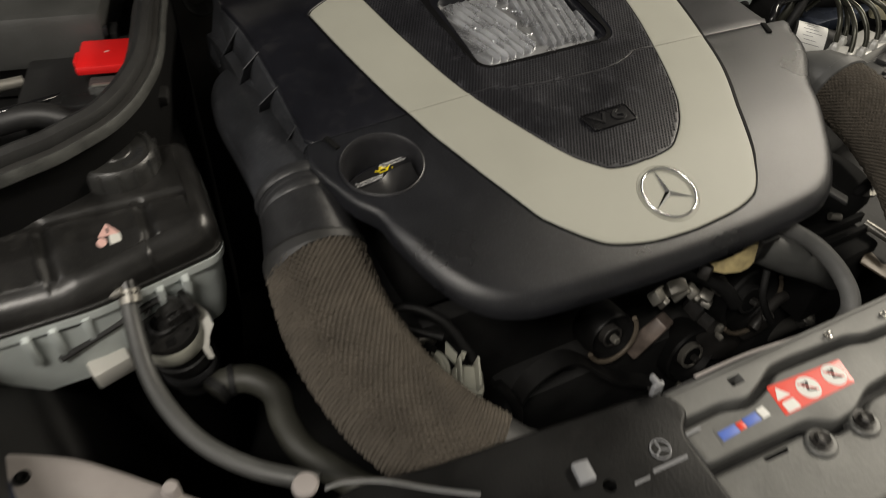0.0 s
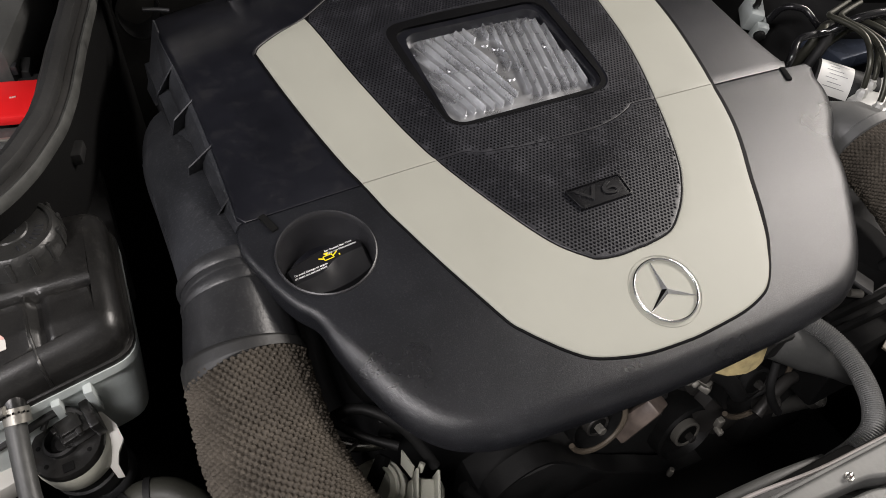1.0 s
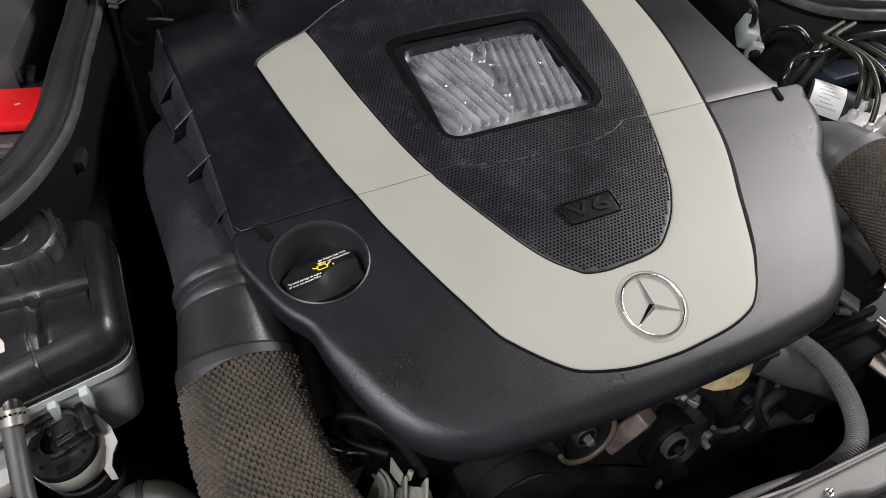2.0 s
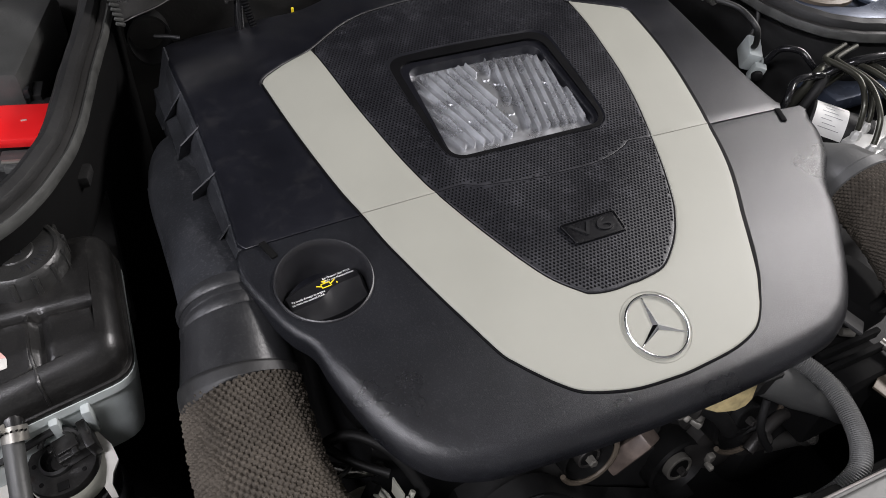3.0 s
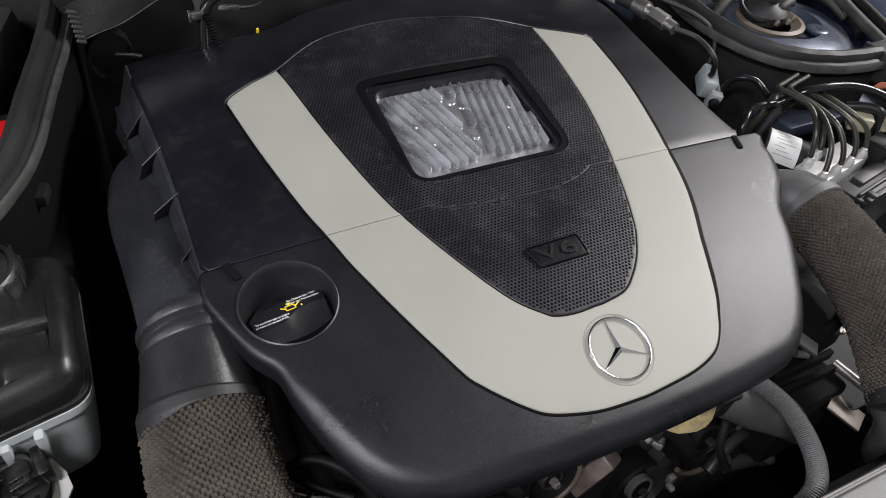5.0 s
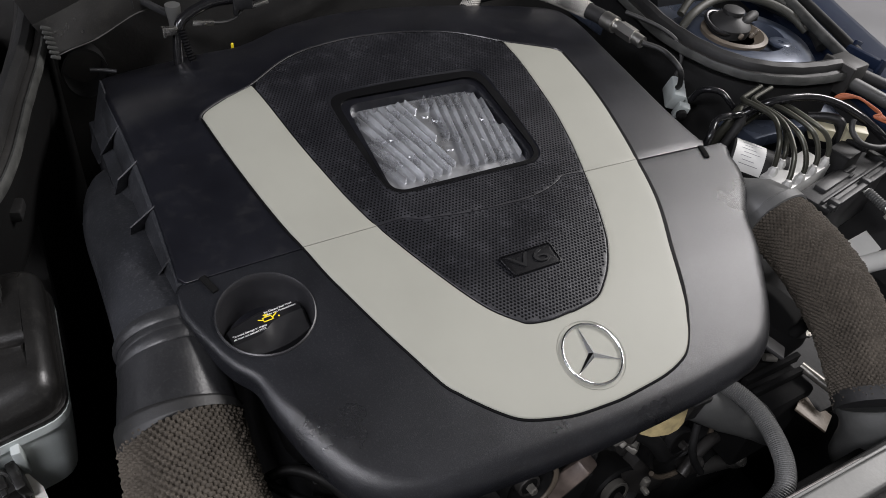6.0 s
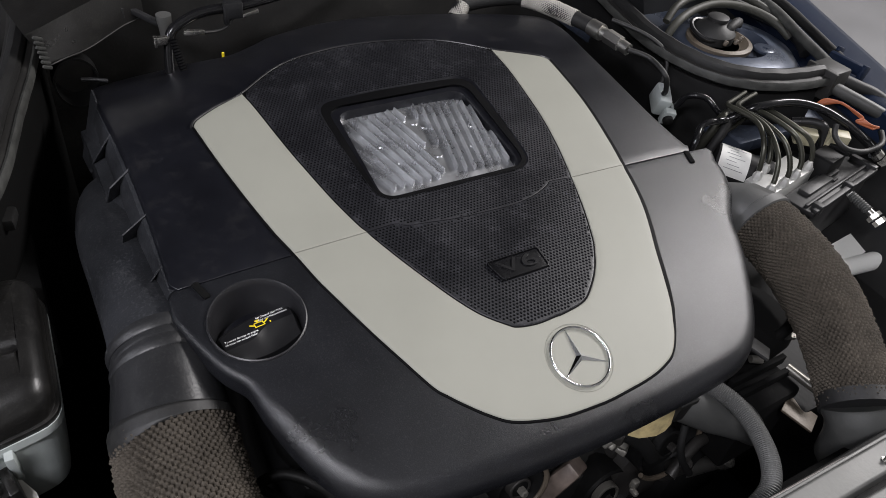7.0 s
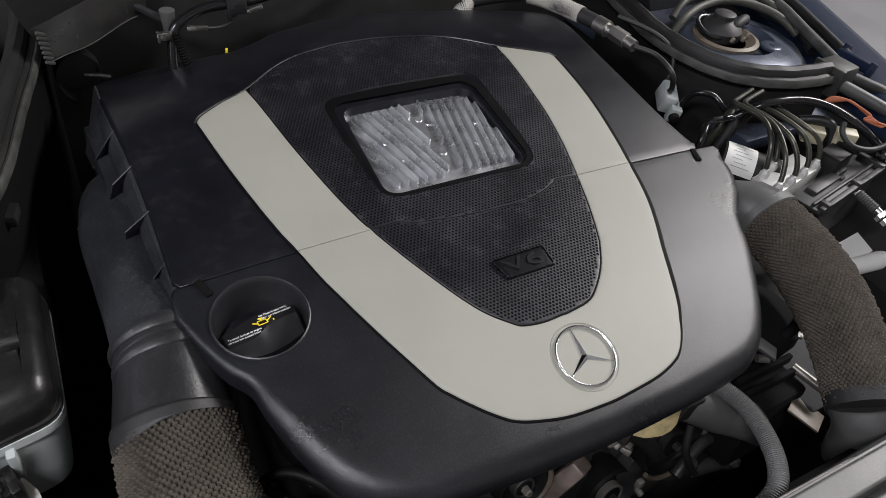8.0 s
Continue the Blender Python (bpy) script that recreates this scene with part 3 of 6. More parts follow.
# cast plate with ribs below the window
plate = part("ribbed_plate", shell(rounded([(-0.0825, 0.2035), (0.080, 0.2035), (0.0825, 0.3460), (-0.0825, 0.3460)], 0.016), cover_z, -0.0118, 0.001, 0.005, (), 0.003, 0.02), M_ALU, cover, "ribbed cast aluminium plate under the window")


def rib(ax, ay, bx, by, wide=0.0022, tall=0.0062):
    a, b = Vector((ax, ay)), Vector((bx, by))
    d = (b - a).normalized()
    n = Vector((-d.y, d.x)) * wide
    rings = []
    for t in (0.0, 0.05, 0.3, 0.65, 1.0):
        p = a.lerp(b, t)
        z = cover_z(p.x, p.y) - 0.0118
        rings.append([Vector((p.x + n.x * s, p.y + n.y * s, z + h * tall * (0.25 if t == 0 else 1))) for s, h in ((1.0, -0.15), (0.62, 0.15), (0.40, 0.88), (0.22, 1.0), (-0.22, 1.0), (-0.40, 0.88), (-0.62, 0.15), (-1.0, -0.15))])
    return lofted(rings)


RIBS = [(-0.010, 0.329, -0.005, 0.311), (-0.019, 0.330, -0.004, 0.267), (-0.0285, 0.330, -0.003, 0.228), (-0.038, 0.330, -0.011, 0.222), (-0.048, 0.330, -0.021, 0.222),
        (-0.058, 0.330, -0.0305, 0.222), (-0.070, 0.323, -0.040, 0.222), (-0.0735, 0.302, -0.050, 0.222), (-0.0755, 0.266, -0.0595, 0.222), (0.013, 0.330, 0.010, 0.311),
        (0.0225, 0.330, 0.011, 0.267), (0.0325, 0.330, 0.012, 0.228), (0.042, 0.330, 0.020, 0.222), (0.0515, 0.330, 0.030, 0.222), (0.061, 0.329, 0.040, 0.222),
        (0.0695, 0.325, 0.050, 0.222), (0.0745, 0.315, 0.060, 0.222), (0.076, 0.285, 0.070, 0.222)]
for ax, ay, bx, by in RIBS:
    part("rib", rib(ax, ay, bx, by, 0.0017, 0.0066), M_ALU, plate, sharp=22)
for bx, by, br in ((0.003, 0.306, 0.0040), (0.011, 0.298, 0.0042), (-0.046, 0.283, 0.0036), (-0.039, 0.255, 0.0026), (0.004, 0.253, 0.0042), (0.061, 0.285, 0.0034), (0.045, 0.256, 0.0022)):
    z = cover_z(bx, by) - 0.0118
    part("boss", lathe([(br, -0.001), (br, 0.0004), (br * 0.90, 0.0008), (br * 0.12, 0.0008)], 20, pose(bx, by, z)), M_ALU, plate, sharp=30)

# raised name plate with two characters
def tilt_at(x, y, lift):
    s = (cover_z(x, y + 0.004) - cover_z(x, y - 0.004)) / 0.008
    return Matrix.Translation((x, y, cover_z(x, y) + lift)) @ pose(0, 0, 0, math.degrees(math.atan(s)))


badge_line = rounded([(-0.0255, 0.0812), (0.0240, 0.0812), (0.0240, 0.1035), (-0.0310, 0.1030)], 0.003, 5)
inset = rounded([(-0.0243, 0.0824), (0.0228, 0.0824), (0.0228, 0.1023), (-0.0295, 0.1018)], 0.0022, 5)
badge = part("badge_plate", shell(badge_line, cover_z, 0.0042, 0.0006, 0.004, [inset], 0.0012, 0.006), M_BADGE, cover, "raised black badge plate")
part("badge_field", shell(inset, cover_z, 0.0032, 0.0003, 0.0006, (), 0.002, 0.006), M_BADGE, badge)
letters = lettering("V6", 0.0195, Matrix.Diagonal((1.9, 1, 1, 1)), 0.0006, -0.10)
letters.transform(tilt_at(-0.0022, 0.0922, 0.0038))
part("lettering", letters, M_GLOSS, badge, "raised black characters")

# round emblem: a ring with three tapering spokes
em = tilt_at(-0.0006, -0.0030, 0.0018)
emblem = part("emblem", tube([em @ Vector((0.0262 * math.cos(a), 0.0262 * math.sin(a), 0.001)) for a in np.linspace(0, 2 * math.pi, 65)], 0.0012, 10, raw=True, cap=False), M_CHROME, cover, "round chrome emblem ring")
part("emblem_step", tube([em @ Vector((0.0300 * math.cos(a), 0.0300 * math.sin(a), -0.0002)) for a in np.linspace(0, 2 * math.pi, 65)], 0.0004, 6, raw=True, cap=False), M_SILVER, cover, "fine raised step round the emblem")
for a in (90, 210, 330):
    c, s = math.cos(radians(a)), math.sin(radians(a))
    tip, lft, rgt = Vector((0.0256 * c, 0.0256 * s, 0.0006)), Vector((0.0032 * math.cos(radians(a + 60)), 0.0032 * math.sin(radians(a + 60)), 0.0004)), Vector((0.0032 * math.cos(radians(a - 60)), 0.0032 * math.sin(radians(a - 60)), 0.0004))
    bm = bmesh.new()
    mid = bm.verts.new((0, 0, 0.0030))
    vs = [bm.verts.new(v) for v in (lft, tip, rgt)]
    low = [bm.verts.new(v - Vector((0, 0, 0.0008))) for v in (Vector((0, 0, 0.0004)), lft, tip, rgt)]
    bm.faces.new((mid, vs[0], vs[1]))
    bm.faces.new((mid, vs[1], vs[2]))
    bm.faces.new((vs[0], low[1], low[2], vs[1]))
    bm.faces.new((vs[1], low[2], low[3], vs[2]))
    bm.transform(em)
    part("spoke", bm, M_CHROME, emblem, sharp=5)

# clip slots at the joint between front and rear shells, their shade drawn as black blocks
for sx, sy, rot in ((0.2705, 0.1630, -16), (-0.2605, 0.1640, 18)):
    part("clip_slot", block((0.006, 0.019, 0.003), (sx, sy, cover_z(sx, sy) + 0.0008), 0.0012, (5, 0, rot)), M_LINER_SHADE, cover, "clip slot, its shade put into a black block")

# tabs below the edge
part("side_tab", block((0.034, 0.030, 0.004), (0.205, -0.034, 0.772), 0.0015, (12, 24, 30)), M_DARK, cover, "grey plastic tab under the edge")

# oil filler cup sunk into the cover
cz = cover_z(*CUP)
cup_rings = []
for rad, drop in ((0.0386, -0.0002), (0.0383, -0.0016), (0.0374, -0.0021), (0.0366, -0.0010), (0.0361, 0.005), (0.0348, 0.026), (0.0330, 0.034), (0.020, 0.036), (0.004, 0.036)):
    cup_rings.append([Vector((CUP[0] + rad * math.cos(a), CUP[1] + rad * math.sin(a), cover_z(CUP[0] + rad * math.cos(a), CUP[1] + rad * math.sin(a)) - drop)) for a in np.linspace(0, 2 * math.pi, 56, endpoint=False)])
part("filler_cup", lofted(cup_rings, cap=False), M_CUP, cover, "round sunken well for the oil filler")

# air box flank with stiffening fins
flank = []
for y in np.linspace(0.176, 0.490, 9):
    z, top = cover_z(-0.281, y), -0.281
    flank.append([Vector((top + 0.004, y, z - 0.003)), Vector((top - 0.001, y, z - 0.006)), Vector((top - 0.006, y, z - 0.018)), Vector((top - 0.008, y, z - 0.034)), Vector((top - 0.019, y, z - 0.037)),
                  Vector((top - 0.021, y, z - 0.075)), Vector((top + 0.01, y, z - 0.085)), Vector((top + 0.01, y, z - 0.02))])
airbox_side = part("air_box_side", lofted(flank), M_SIDE, cover, "dusty black air box side", sharp=25)


def blade(corners, thick):
    """A thin plate over a polygon of points."""
    bm = bmesh.new()
    a = [Vector(v) for v in corners]
    n = (a[1] - a[0]).cross(a[2] - a[0]).normalized() * thick / 2
    lo, hi = [bm.verts.new(v - n) for v in a], [bm.verts.new(v + n) for v in a]
    bm.faces.new(lo[::-1])
    bm.faces.new(hi)
    for i in range(len(a)):
        j = (i + 1) % len(a)
        bm.faces.new((lo[i], lo[j], hi[j], hi[i]))
    return bm


for y, reach in ((0.205, 0.013), (0.262, 0.022), (0.325, 0.019), (0.392, 0.012)):
    z = cover_z(-0.281, y)
    part("fin", blade([(-0.277, y, z - 0.001), (-0.278 - reach, y - 0.004, z - 0.015), (-0.302, y + 0.004, z - 0.038), (-0.286, y + 0.012, z - 0.036)], 0.0013), M_SIDE, airbox_side)
z = cover_z(-0.281, 0.47)
part("corner_strut", blade([(-0.279, 0.500, z - 0.002), (-0.279, 0.430, z - 0.004), (-0.303, 0.425, z - 0.052), (-0.305, 0.455, z - 0.052)], 0.002), M_SIDE, airbox_side)
part("ledge_clip", block((0.006, 0.016, 0.006), (-0.304, 0.222, 0.812), 0.001, (0, 0, 8)), M_LINER_SHADE, airbox_side)
latch = part("latch", merge(block((0.022, 0.060, 0.010), (-0.297, 0.214, 0.809), 0.002, (0, 14, 2)), block((0.024, 0.005, 0.014), (-0.297, 0.186, 0.811), 0.0015, (0, 14, 2)), block((0.004, 0.030, 0.012), (-0.308, 0.222, 0.809), 0.0012, (0, 14, 2))), M_RIM, airbox_side, "black plastic latch")

# ---- oil filler cap ----
cap = thing("oil_filler_cap", (CUP[0], CUP[1], cz - 0.036), "black oil filler cap with a grip bar and printed warning", "oil cap")
CAPM = Matrix.Translation((CUP[0] + 0.001, CUP[1] - 0.003, cz - 0.034)) @ pose(0, 0, 0, 4, -3, 0)
part("cap_disc", lathe([(0.0330, 0.0), (0.0330, 0.006), (0.0315, 0.0095), (0.026, 0.011), (0.002, 0.0115)], 40, CAPM), M_AIRBOX, cap)
bar = []
for s in np.linspace(-1, 1, 25):
    x = 0.0325 * s
    ridge = -0.0055 + 0.0095 / (1 + math.exp(-9 * s))
    e = 0.80 if abs(s) > 0.99 else 1.0
    back = 0.0165 - 0.006 * s * s + 0.002 * s
    front = -0.0195 + 0.008 * s * s
    bar.append([Vector((x, front, 0.008)), Vector((x, front + 0.002, 0.0165 * e)), Vector((x, 0.45 * front + 0.55 * ridge, 0.0185 * e)), Vector((x, ridge - 0.0012, 0.0238 * e)), Vector((x, ridge, 0.0246 * e)),
                Vector((x, back - 0.002, 0.0246 * e)), Vector((x, back, 0.0232 * e)), Vector((x, back + 0.001, 0.008))])
grip = lofted(bar)
BARM = CAPM @ pose(0, 0, 0, 0, 0, 4)
grip.transform(BARM)
grip_ob = part("grip_bar", grip, M_GLOSS, cap, sharp=30)
for text, px, py, size in (("To avoid damage to engine", -0.0140, 0.0018, 0.0025), ("oil must not exceed MAX", -0.0150, -0.0010, 0.0025), ("Bei \u00d6lstand \u00fcber MAX", 0.0135, 0.0130, 0.0025), ("Gefahr von Motorsch\u00e4den", 0.0140, 0.0102, 0.0025)):
    bm = lettering(text, size, BARM @ pose(px, py, 0.02475), 0.00008)
    part("printed_words", bm, M_WPRINT, grip_ob, "white printed warning words")
icon = merge(block((0.0075, 0.0007, 0.0003), (0, 0.0019, 0), 0), block((0.0070, 0.0007, 0.0003), (0, -0.0019, 0), 0), block((0.0007, 0.0042, 0.0003), (-0.0036, 0, 0), 0), block((0.0007, 0.0042, 0.0003), (0.0036, 0, 0), 0, (0, 0, 15)), block((0.0045, 0.0009, 0.0003), (-0.0055, 0.0008, 0), 0, (0, 0, -28)), block((0.0050, 0.0009, 0.0003), (0.0060, 0.0012, 0), 0, (0, 0, 32)), block((0.0014, 0.0022, 0.0003), (-0.0005, 0.0030, 0), 0), block((0.0036, 0.0008, 0.0003), (-0.0005, 0.0043, 0), 0), block((0.0010, 0.0014, 0.0003), (0.0088, -0.0012, 0), 0))
icon.transform(BARM @ pose(0.0025, 0.0066, 0.0249))
part("printed_sign", icon, M_YPRINT, grip_ob, "yellow printed oil can sign")

# ---- left intake hose ----
LH = [(-0.3085, 0.090, 0.7815), (-0.3115, 0.053, 0.770), (-0.3105, 0.010, 0.7575), (-0.298, -0.042, 0.741), (-0.275, -0.088, 0.727), (-0.247, -0.120, 0.716)]
lhose = thing("intake_hose", LH[2], "air intake hose in a brown-grey woven sleeve beside the coolant tank", "intake hose", "woven intake hoses")
part("liner", tube(LH, [0.0424, 0.0434, 0.0438, 0.0438, 0.0430, 0.0412], 40), M_LINER_SHADE, lhose)
tagged(part("woven_sleeve", woven(LH, [0.0450, 0.0464, 0.0468, 0.0464, 0.0456, 0.0436], 54, 0.0060, 0.0040), M_WEAVE, lhose, "knotted brown-grey yarn sleeve"), kind="")
part("end_band", tube([(-0.3075, 0.0970, 0.7840), (-0.3078, 0.0945, 0.7832), (-0.3085, 0.0870, 0.7808), (-0.3085, 0.0850, 0.7802)], [0.0450, 0.0468, 0.0468, 0.0452], 44), M_RUBBER, lhose)
part("collar", tube([(-0.2985, 0.158, 0.800), (-0.3005, 0.140, 0.798), (-0.3035, 0.122, 0.793), (-0.3080, 0.092, 0.7825)], [0.0385, 0.0390, 0.0412, 0.0456], 44), M_COLLAR, lhose, "smooth dark grey rubber collar")
for k, (y, rad) in enumerate(((0.159, 0.0418), (0.148, 0.0400), (0.141, 0.0412))):
    x, z = -0.2985 - 0.10 * (0.158 - y), 0.800 - 0.12 * (0.158 - y)
    part("clamp_ring", tube([(x, y + 0.0035, z + 0.0004), (x, y + 0.0015, z + 0.0002), (x, y - 0.0015, z), (x, y - 0.0035, z - 0.0004)], [rad - 0.0025, rad, rad, rad - 0.0025], 44), M_COLLAR, lhose)
part("front_end", tube([(-0.252, -0.114, 0.718), (-0.232, -0.134, 0.710), (-0.205, -0.158, 0.702)], [0.043, 0.040, 0.044], 32), M_RUBBER, lhose, "dark grey rubber end piece")

# ---- air duct to the air box ----
duct = thing("air_duct", (-0.30, 0.28, 0.76), "dusty dark grey plastic air duct beside the engine cover", "air duct")
part("duct_body", tube([(-0.2985, 0.152, 0.799), (-0.298, 0.20, 0.797), (-0.299, 0.26, 0.793), (-0.299, 0.32, 0.788), (-0.290, 0.38, 0.775), (-0.27, 0.42, 0.75)], [0.0385, 0.0375, 0.0365, 0.0365, 0.035, 0.030], 32), M_SIDE, duct)
part("duct_rib", tube([(-0.331, 0.19, 0.808), (-0.332, 0.26, 0.804), (-0.331, 0.33, 0.797)], 0.003, 8), M_SIDE, duct)

# ---- coolant expansion tank ----
tank = thing("expansion_tank", (-0.47, 0.2, 0.70), "coolant expansion tank with black top and milky bottom", "coolant tank")
TANK = rounded([(-0.380, 0.130), (-0.374, 0.262), (-0.60, 0.285), (-0.60, 0.108), (-0.49, 0.108)], 0.018, 5)


def tank_z(x, y):
    z = 0.826 - 0.30 * max(0.0, 0.150 - y)
    gy = 0.1835 - 0.05 * (x + 0.43)
    wide = 1 / (1 + ((x + 0.432 - 0.03 * (y - 0.15)) / 0.0042) ** 4)
    second = 1 / (1 + ((x + 0.512) / 0.0045) ** 4)
    low = max(wide, second) if y < gy + 0.004 else 0.0
    # raised edges added so the grooves show lit lines
    lips = 0.0016 * math.exp(-((x + 0.432 - 0.03 * (y - 0.15) + 0.0085) / 0.0022) ** 2) if y < gy else 0.0
    lips = max(lips, 0.0016 * math.exp(-((y - gy + 0.0085) / 0.0022) ** 2))
    return z + lips - 0.0060 * max(low, 0.7 / (1 + ((y - gy) / 0.0050) ** 4))


top = part("tank_top", shell(TANK, tank_z, 0.0, 0.016, 0.034, (), 0.002, 0.0026, 6), M_TANK, tank, "black tank top with moulded grooves")
low = [[Vector((p.x + dx * (p.x + 0.48), p.y - dx * 0.1, z)) for p in TANK] for z, dx in ((0.790, 0.03), (0.782, 0.03), (0.780, 0.0), (0.735, -0.02), (0.705, -0.06), (0.695, -0.2))]
part("tank_bottom", lofted(low), M_MILK, tank, "milky translucent tank bottom")
lip = [[Vector((p.x + k * (p.x + 0.48), p.y + k * (p.y - 0.19), z)) for p in TANK] for z, k in ((0.786, 0.025), (0.790, 0.03), (0.794, 0.025), (0.795, 0.01))]
part("tank_flange", lofted(lip), M_TANK, tank)
for x in (-0.417, -0.439, -0.500, -0.525, -0.545):
    part("tank_lug", block((0.0065, 0.012, 0.036), (x, 0.122 - 0.10 * max(0.0, -0.40 - x), 0.768), 0.0015, (8, 0, 0)), M_MILK, tank)
CAPC = (-0.4395, 0.2355)
cap2 = part("tank_cap", lathe([(0.034, 0.812), (0.0362, 0.818), (0.0368, 0.824), (0.0365, 0.838), (0.0350, 0.8430), (0.0325, 0.8452), (0.0300, 0.8450), (0.0290, 0.8438), (0.0150, 0.8438), (0.0140, 0.8448), (0.001, 0.8448)], 48, pose(*CAPC, 0)), M_CAPTOP, tank, "ribbed black screw cap")
for k in range(14):
    a = 2 * math.pi * (k + 0.3) / 14
    part("cap_ridge", block((0.0030, 0.0042, 0.024), (CAPC[0] + 0.0362 * math.cos(a), CAPC[1] + 0.0362 * math.sin(a), 0.832), 0.0012, (0, 0, math.degrees(a))), M_CAPTOP, cap2)
for k in range(7):
    a = radians(-75 + 11 * k)
    part("cap_mark", block((0.0062, 0.0012, 0.0008), (CAPC[0] + 0.0228 * math.cos(a), CAPC[1] + 0.0228 * math.sin(a), 0.8441), 0.0002, (0, 0, math.degrees(a))), M_SIDE, cap2)
for dx, dy, sx, sy in ((-0.006, 0, 0.0008, 0.012), (0.006, 0, 0.0008, 0.012), (0, -0.006, 0.012, 0.0008), (0, 0.006, 0.012, 0.0008), (0.001, 0.001, 0.005, 0.0016), (-0.002, -0.002, 0.0016, 0.004)):
    part("cap_mark", block((sx, sy, 0.0008), (CAPC[0] + dx, CAPC[1] + dy, 0.8451), 0.0002), M_SIDE, cap2)
part("neck", lathe([(0.043, 0.800), (0.043, 0.818), (0.0415, 0.8225), (0.0385, 0.8225), (0.0375, 0.818)], 40, pose(*CAPC, 0)), M_TANK, tank)
tri = rounded([(-0.4715, 0.1490), (-0.4540, 0.1480), (-0.4630, 0.1640)], 0.0015, 4)
sticker = part("warning_sticker", shell(tri, tank_z, 0.0006, 0.0002, 0.0006, (), 0.001, 0.006), M_PINK, tank, "faded pink triangular warning sticker")
part("sticker_label", shell(rounded([(-0.4635, 0.1395), (-0.4545, 0.1405), (-0.4540, 0.1478), (-0.4630, 0.1482)], 0.001, 3), tank_z, 0.0009, 0.0001, 0.0004, (), 0.001, 0.006), M_WHITE, sticker)
part("sign_ink", block((0.0016, 0.0060, 0.0004), (-0.4628, 0.1540, tank_z(-0.4628, 0.1540) + 0.0010), 0), M_INK, sticker)
part("round_sign", shell(circle(-0.4695, 0.1435, 0.0040, 24), tank_z, 0.0009, 0.0001, 0.0004, (), 0.001, 0.006), M_PINK, sticker)
# tubes added down the front, shaped to give the grooves a highlight
for rx, slant in ((-0.4395, 0.0), (-0.5195, -0.004)):
    part("groove_lip", tube([(rx, 0.182, 0.8252), (rx, 0.150, 0.8255), (rx + 0.001, 0.137 + slant, 0.8212), (rx + 0.002, 0.1250 + slant, 0.8165), (rx + 0.003, 0.1198 + slant, 0.8065), (rx + 0.003, 0.1190 + slant, 0.797)], 0.0013, 8), M_TANK, tank, "raised lip added for the lit edge of a tank groove")
part("outlet", tube([(-0.460, 0.138, 0.802), (-0.4615, 0.122, 0.799), (-0.4623, 0.110, 0.790)], 0.0078, 16), M_TANK, tank)

# ---- overflow hose with its clamp ----
oh = thing("coolant_hose", (-0.455, 0.04, 0.74), "thin black coolant hose on the tank outlet", "coolant hose", "coolant hoses")
part("hose", tube([(-0.463, 0.118, 0.795), (-0.467, 0.088, 0.774), (-0.467, 0.047, 0.756), (-0.457, 0.008, 0.746), (-0.441, -0.024, 0.740), (-0.413, -0.057, 0.738), (-0.375, -0.085, 0.735)], 0.0072, 18), M_NECK, oh)
clamp = part("hose_clamp", tube([(-0.4622, 0.114, 0.7925), (-0.4632, 0.105, 0.786)], 0.0090, 24), M_PALE, oh, "steel worm-drive hose clamp")
# slots drawn as black bars, with the shade of each cut in the colour
for k in range(7):
    a = radians(20 + 22 * k)
    part("clamp_slot", block((0.0008, 0.0014, 0.005), (-0.4628 + 0.0090 * math.cos(a), 0.1095 - 0.004 * math.sin(a), 0.7893 + 0.0090 * math.sin(a)), 0.0002, (40, 0, 0)), M_LINER_SHADE, clamp)
part("clamp_screw", tube([(-0.478, 0.114, 0.792), (-0.466, 0.109, 0.799)], 0.0036, 10), M_PALE, clamp)

# ---- level sensor with plug ----
sensor = thing("coolant_pump", (-0.44, 0.105, 0.70), "round black coolant pump with plug below the tank", "coolant pump")
SM = Matrix.Translation((-0.443, 0.099, 0.752)) @ pose(0, 0, 0, 4, -8, 0)
part("pump_body", lathe([(0.022, -0.085), (0.024, -0.062), (0.024, -0.046), (0.0265, -0.045), (0.0265, -0.034), (0.0245, -0.033), (0.0252, -0.016), (0.0255, -0.006)], 36, SM), M_DARK, sensor)
part("pump_ring", lathe([(0.0255, -0.024), (0.0270, -0.022), (0.0274, -0.008), (0.0262, -0.005)], 36, SM), M_HOUSE, sensor, "milky mounting ring")
part("pump_band", lathe([(0.0255, -0.066), (0.0268, -0.064), (0.0268, -0.054), (0.0255, -0.052)], 36, SM), M_COLLAR, sensor, "dark rubber lower band")
head = part("pump_head", lathe([(0.0262, -0.008), (0.0264, -0.001), (0.0252, 0.0015), (0.0100, 0.0018), (0.0095, -0.002), (0.0070, -0.002), (0.0065, 0.004), (0.002, 0.0045)], 36, SM), M_TANK, sensor, "black pump end plate with holes")
# holes drawn as black discs; the shade inside is their colour
for k in range(7):
    a = 2 * math.pi * k / 7 + 0.2
    part("hole_shade", lathe([(0.0017, 0.0), (0.0017, 0.0006)], 12, SM @ pose(0.0195 * math.cos(a), 0.0195 * math.sin(a), 0.0014)), M_LINER_SHADE, head)
part("plate_tooth", block((0.008, 0.007, 0.0012), (0, 0, 0), 0.0004), M_LINER_SHADE, head).data.transform(SM @ pose(-0.001, -0.019, 0.0018))
part("shaft_collar", lathe([(0.0125, 0.0), (0.0125, 0.004), (0.0105, 0.0055), (0.0095, 0.003), (0.009, 0.0)], 28, SM @ pose(-0.002, 0.002, 0.0016)), M_DARK, head)
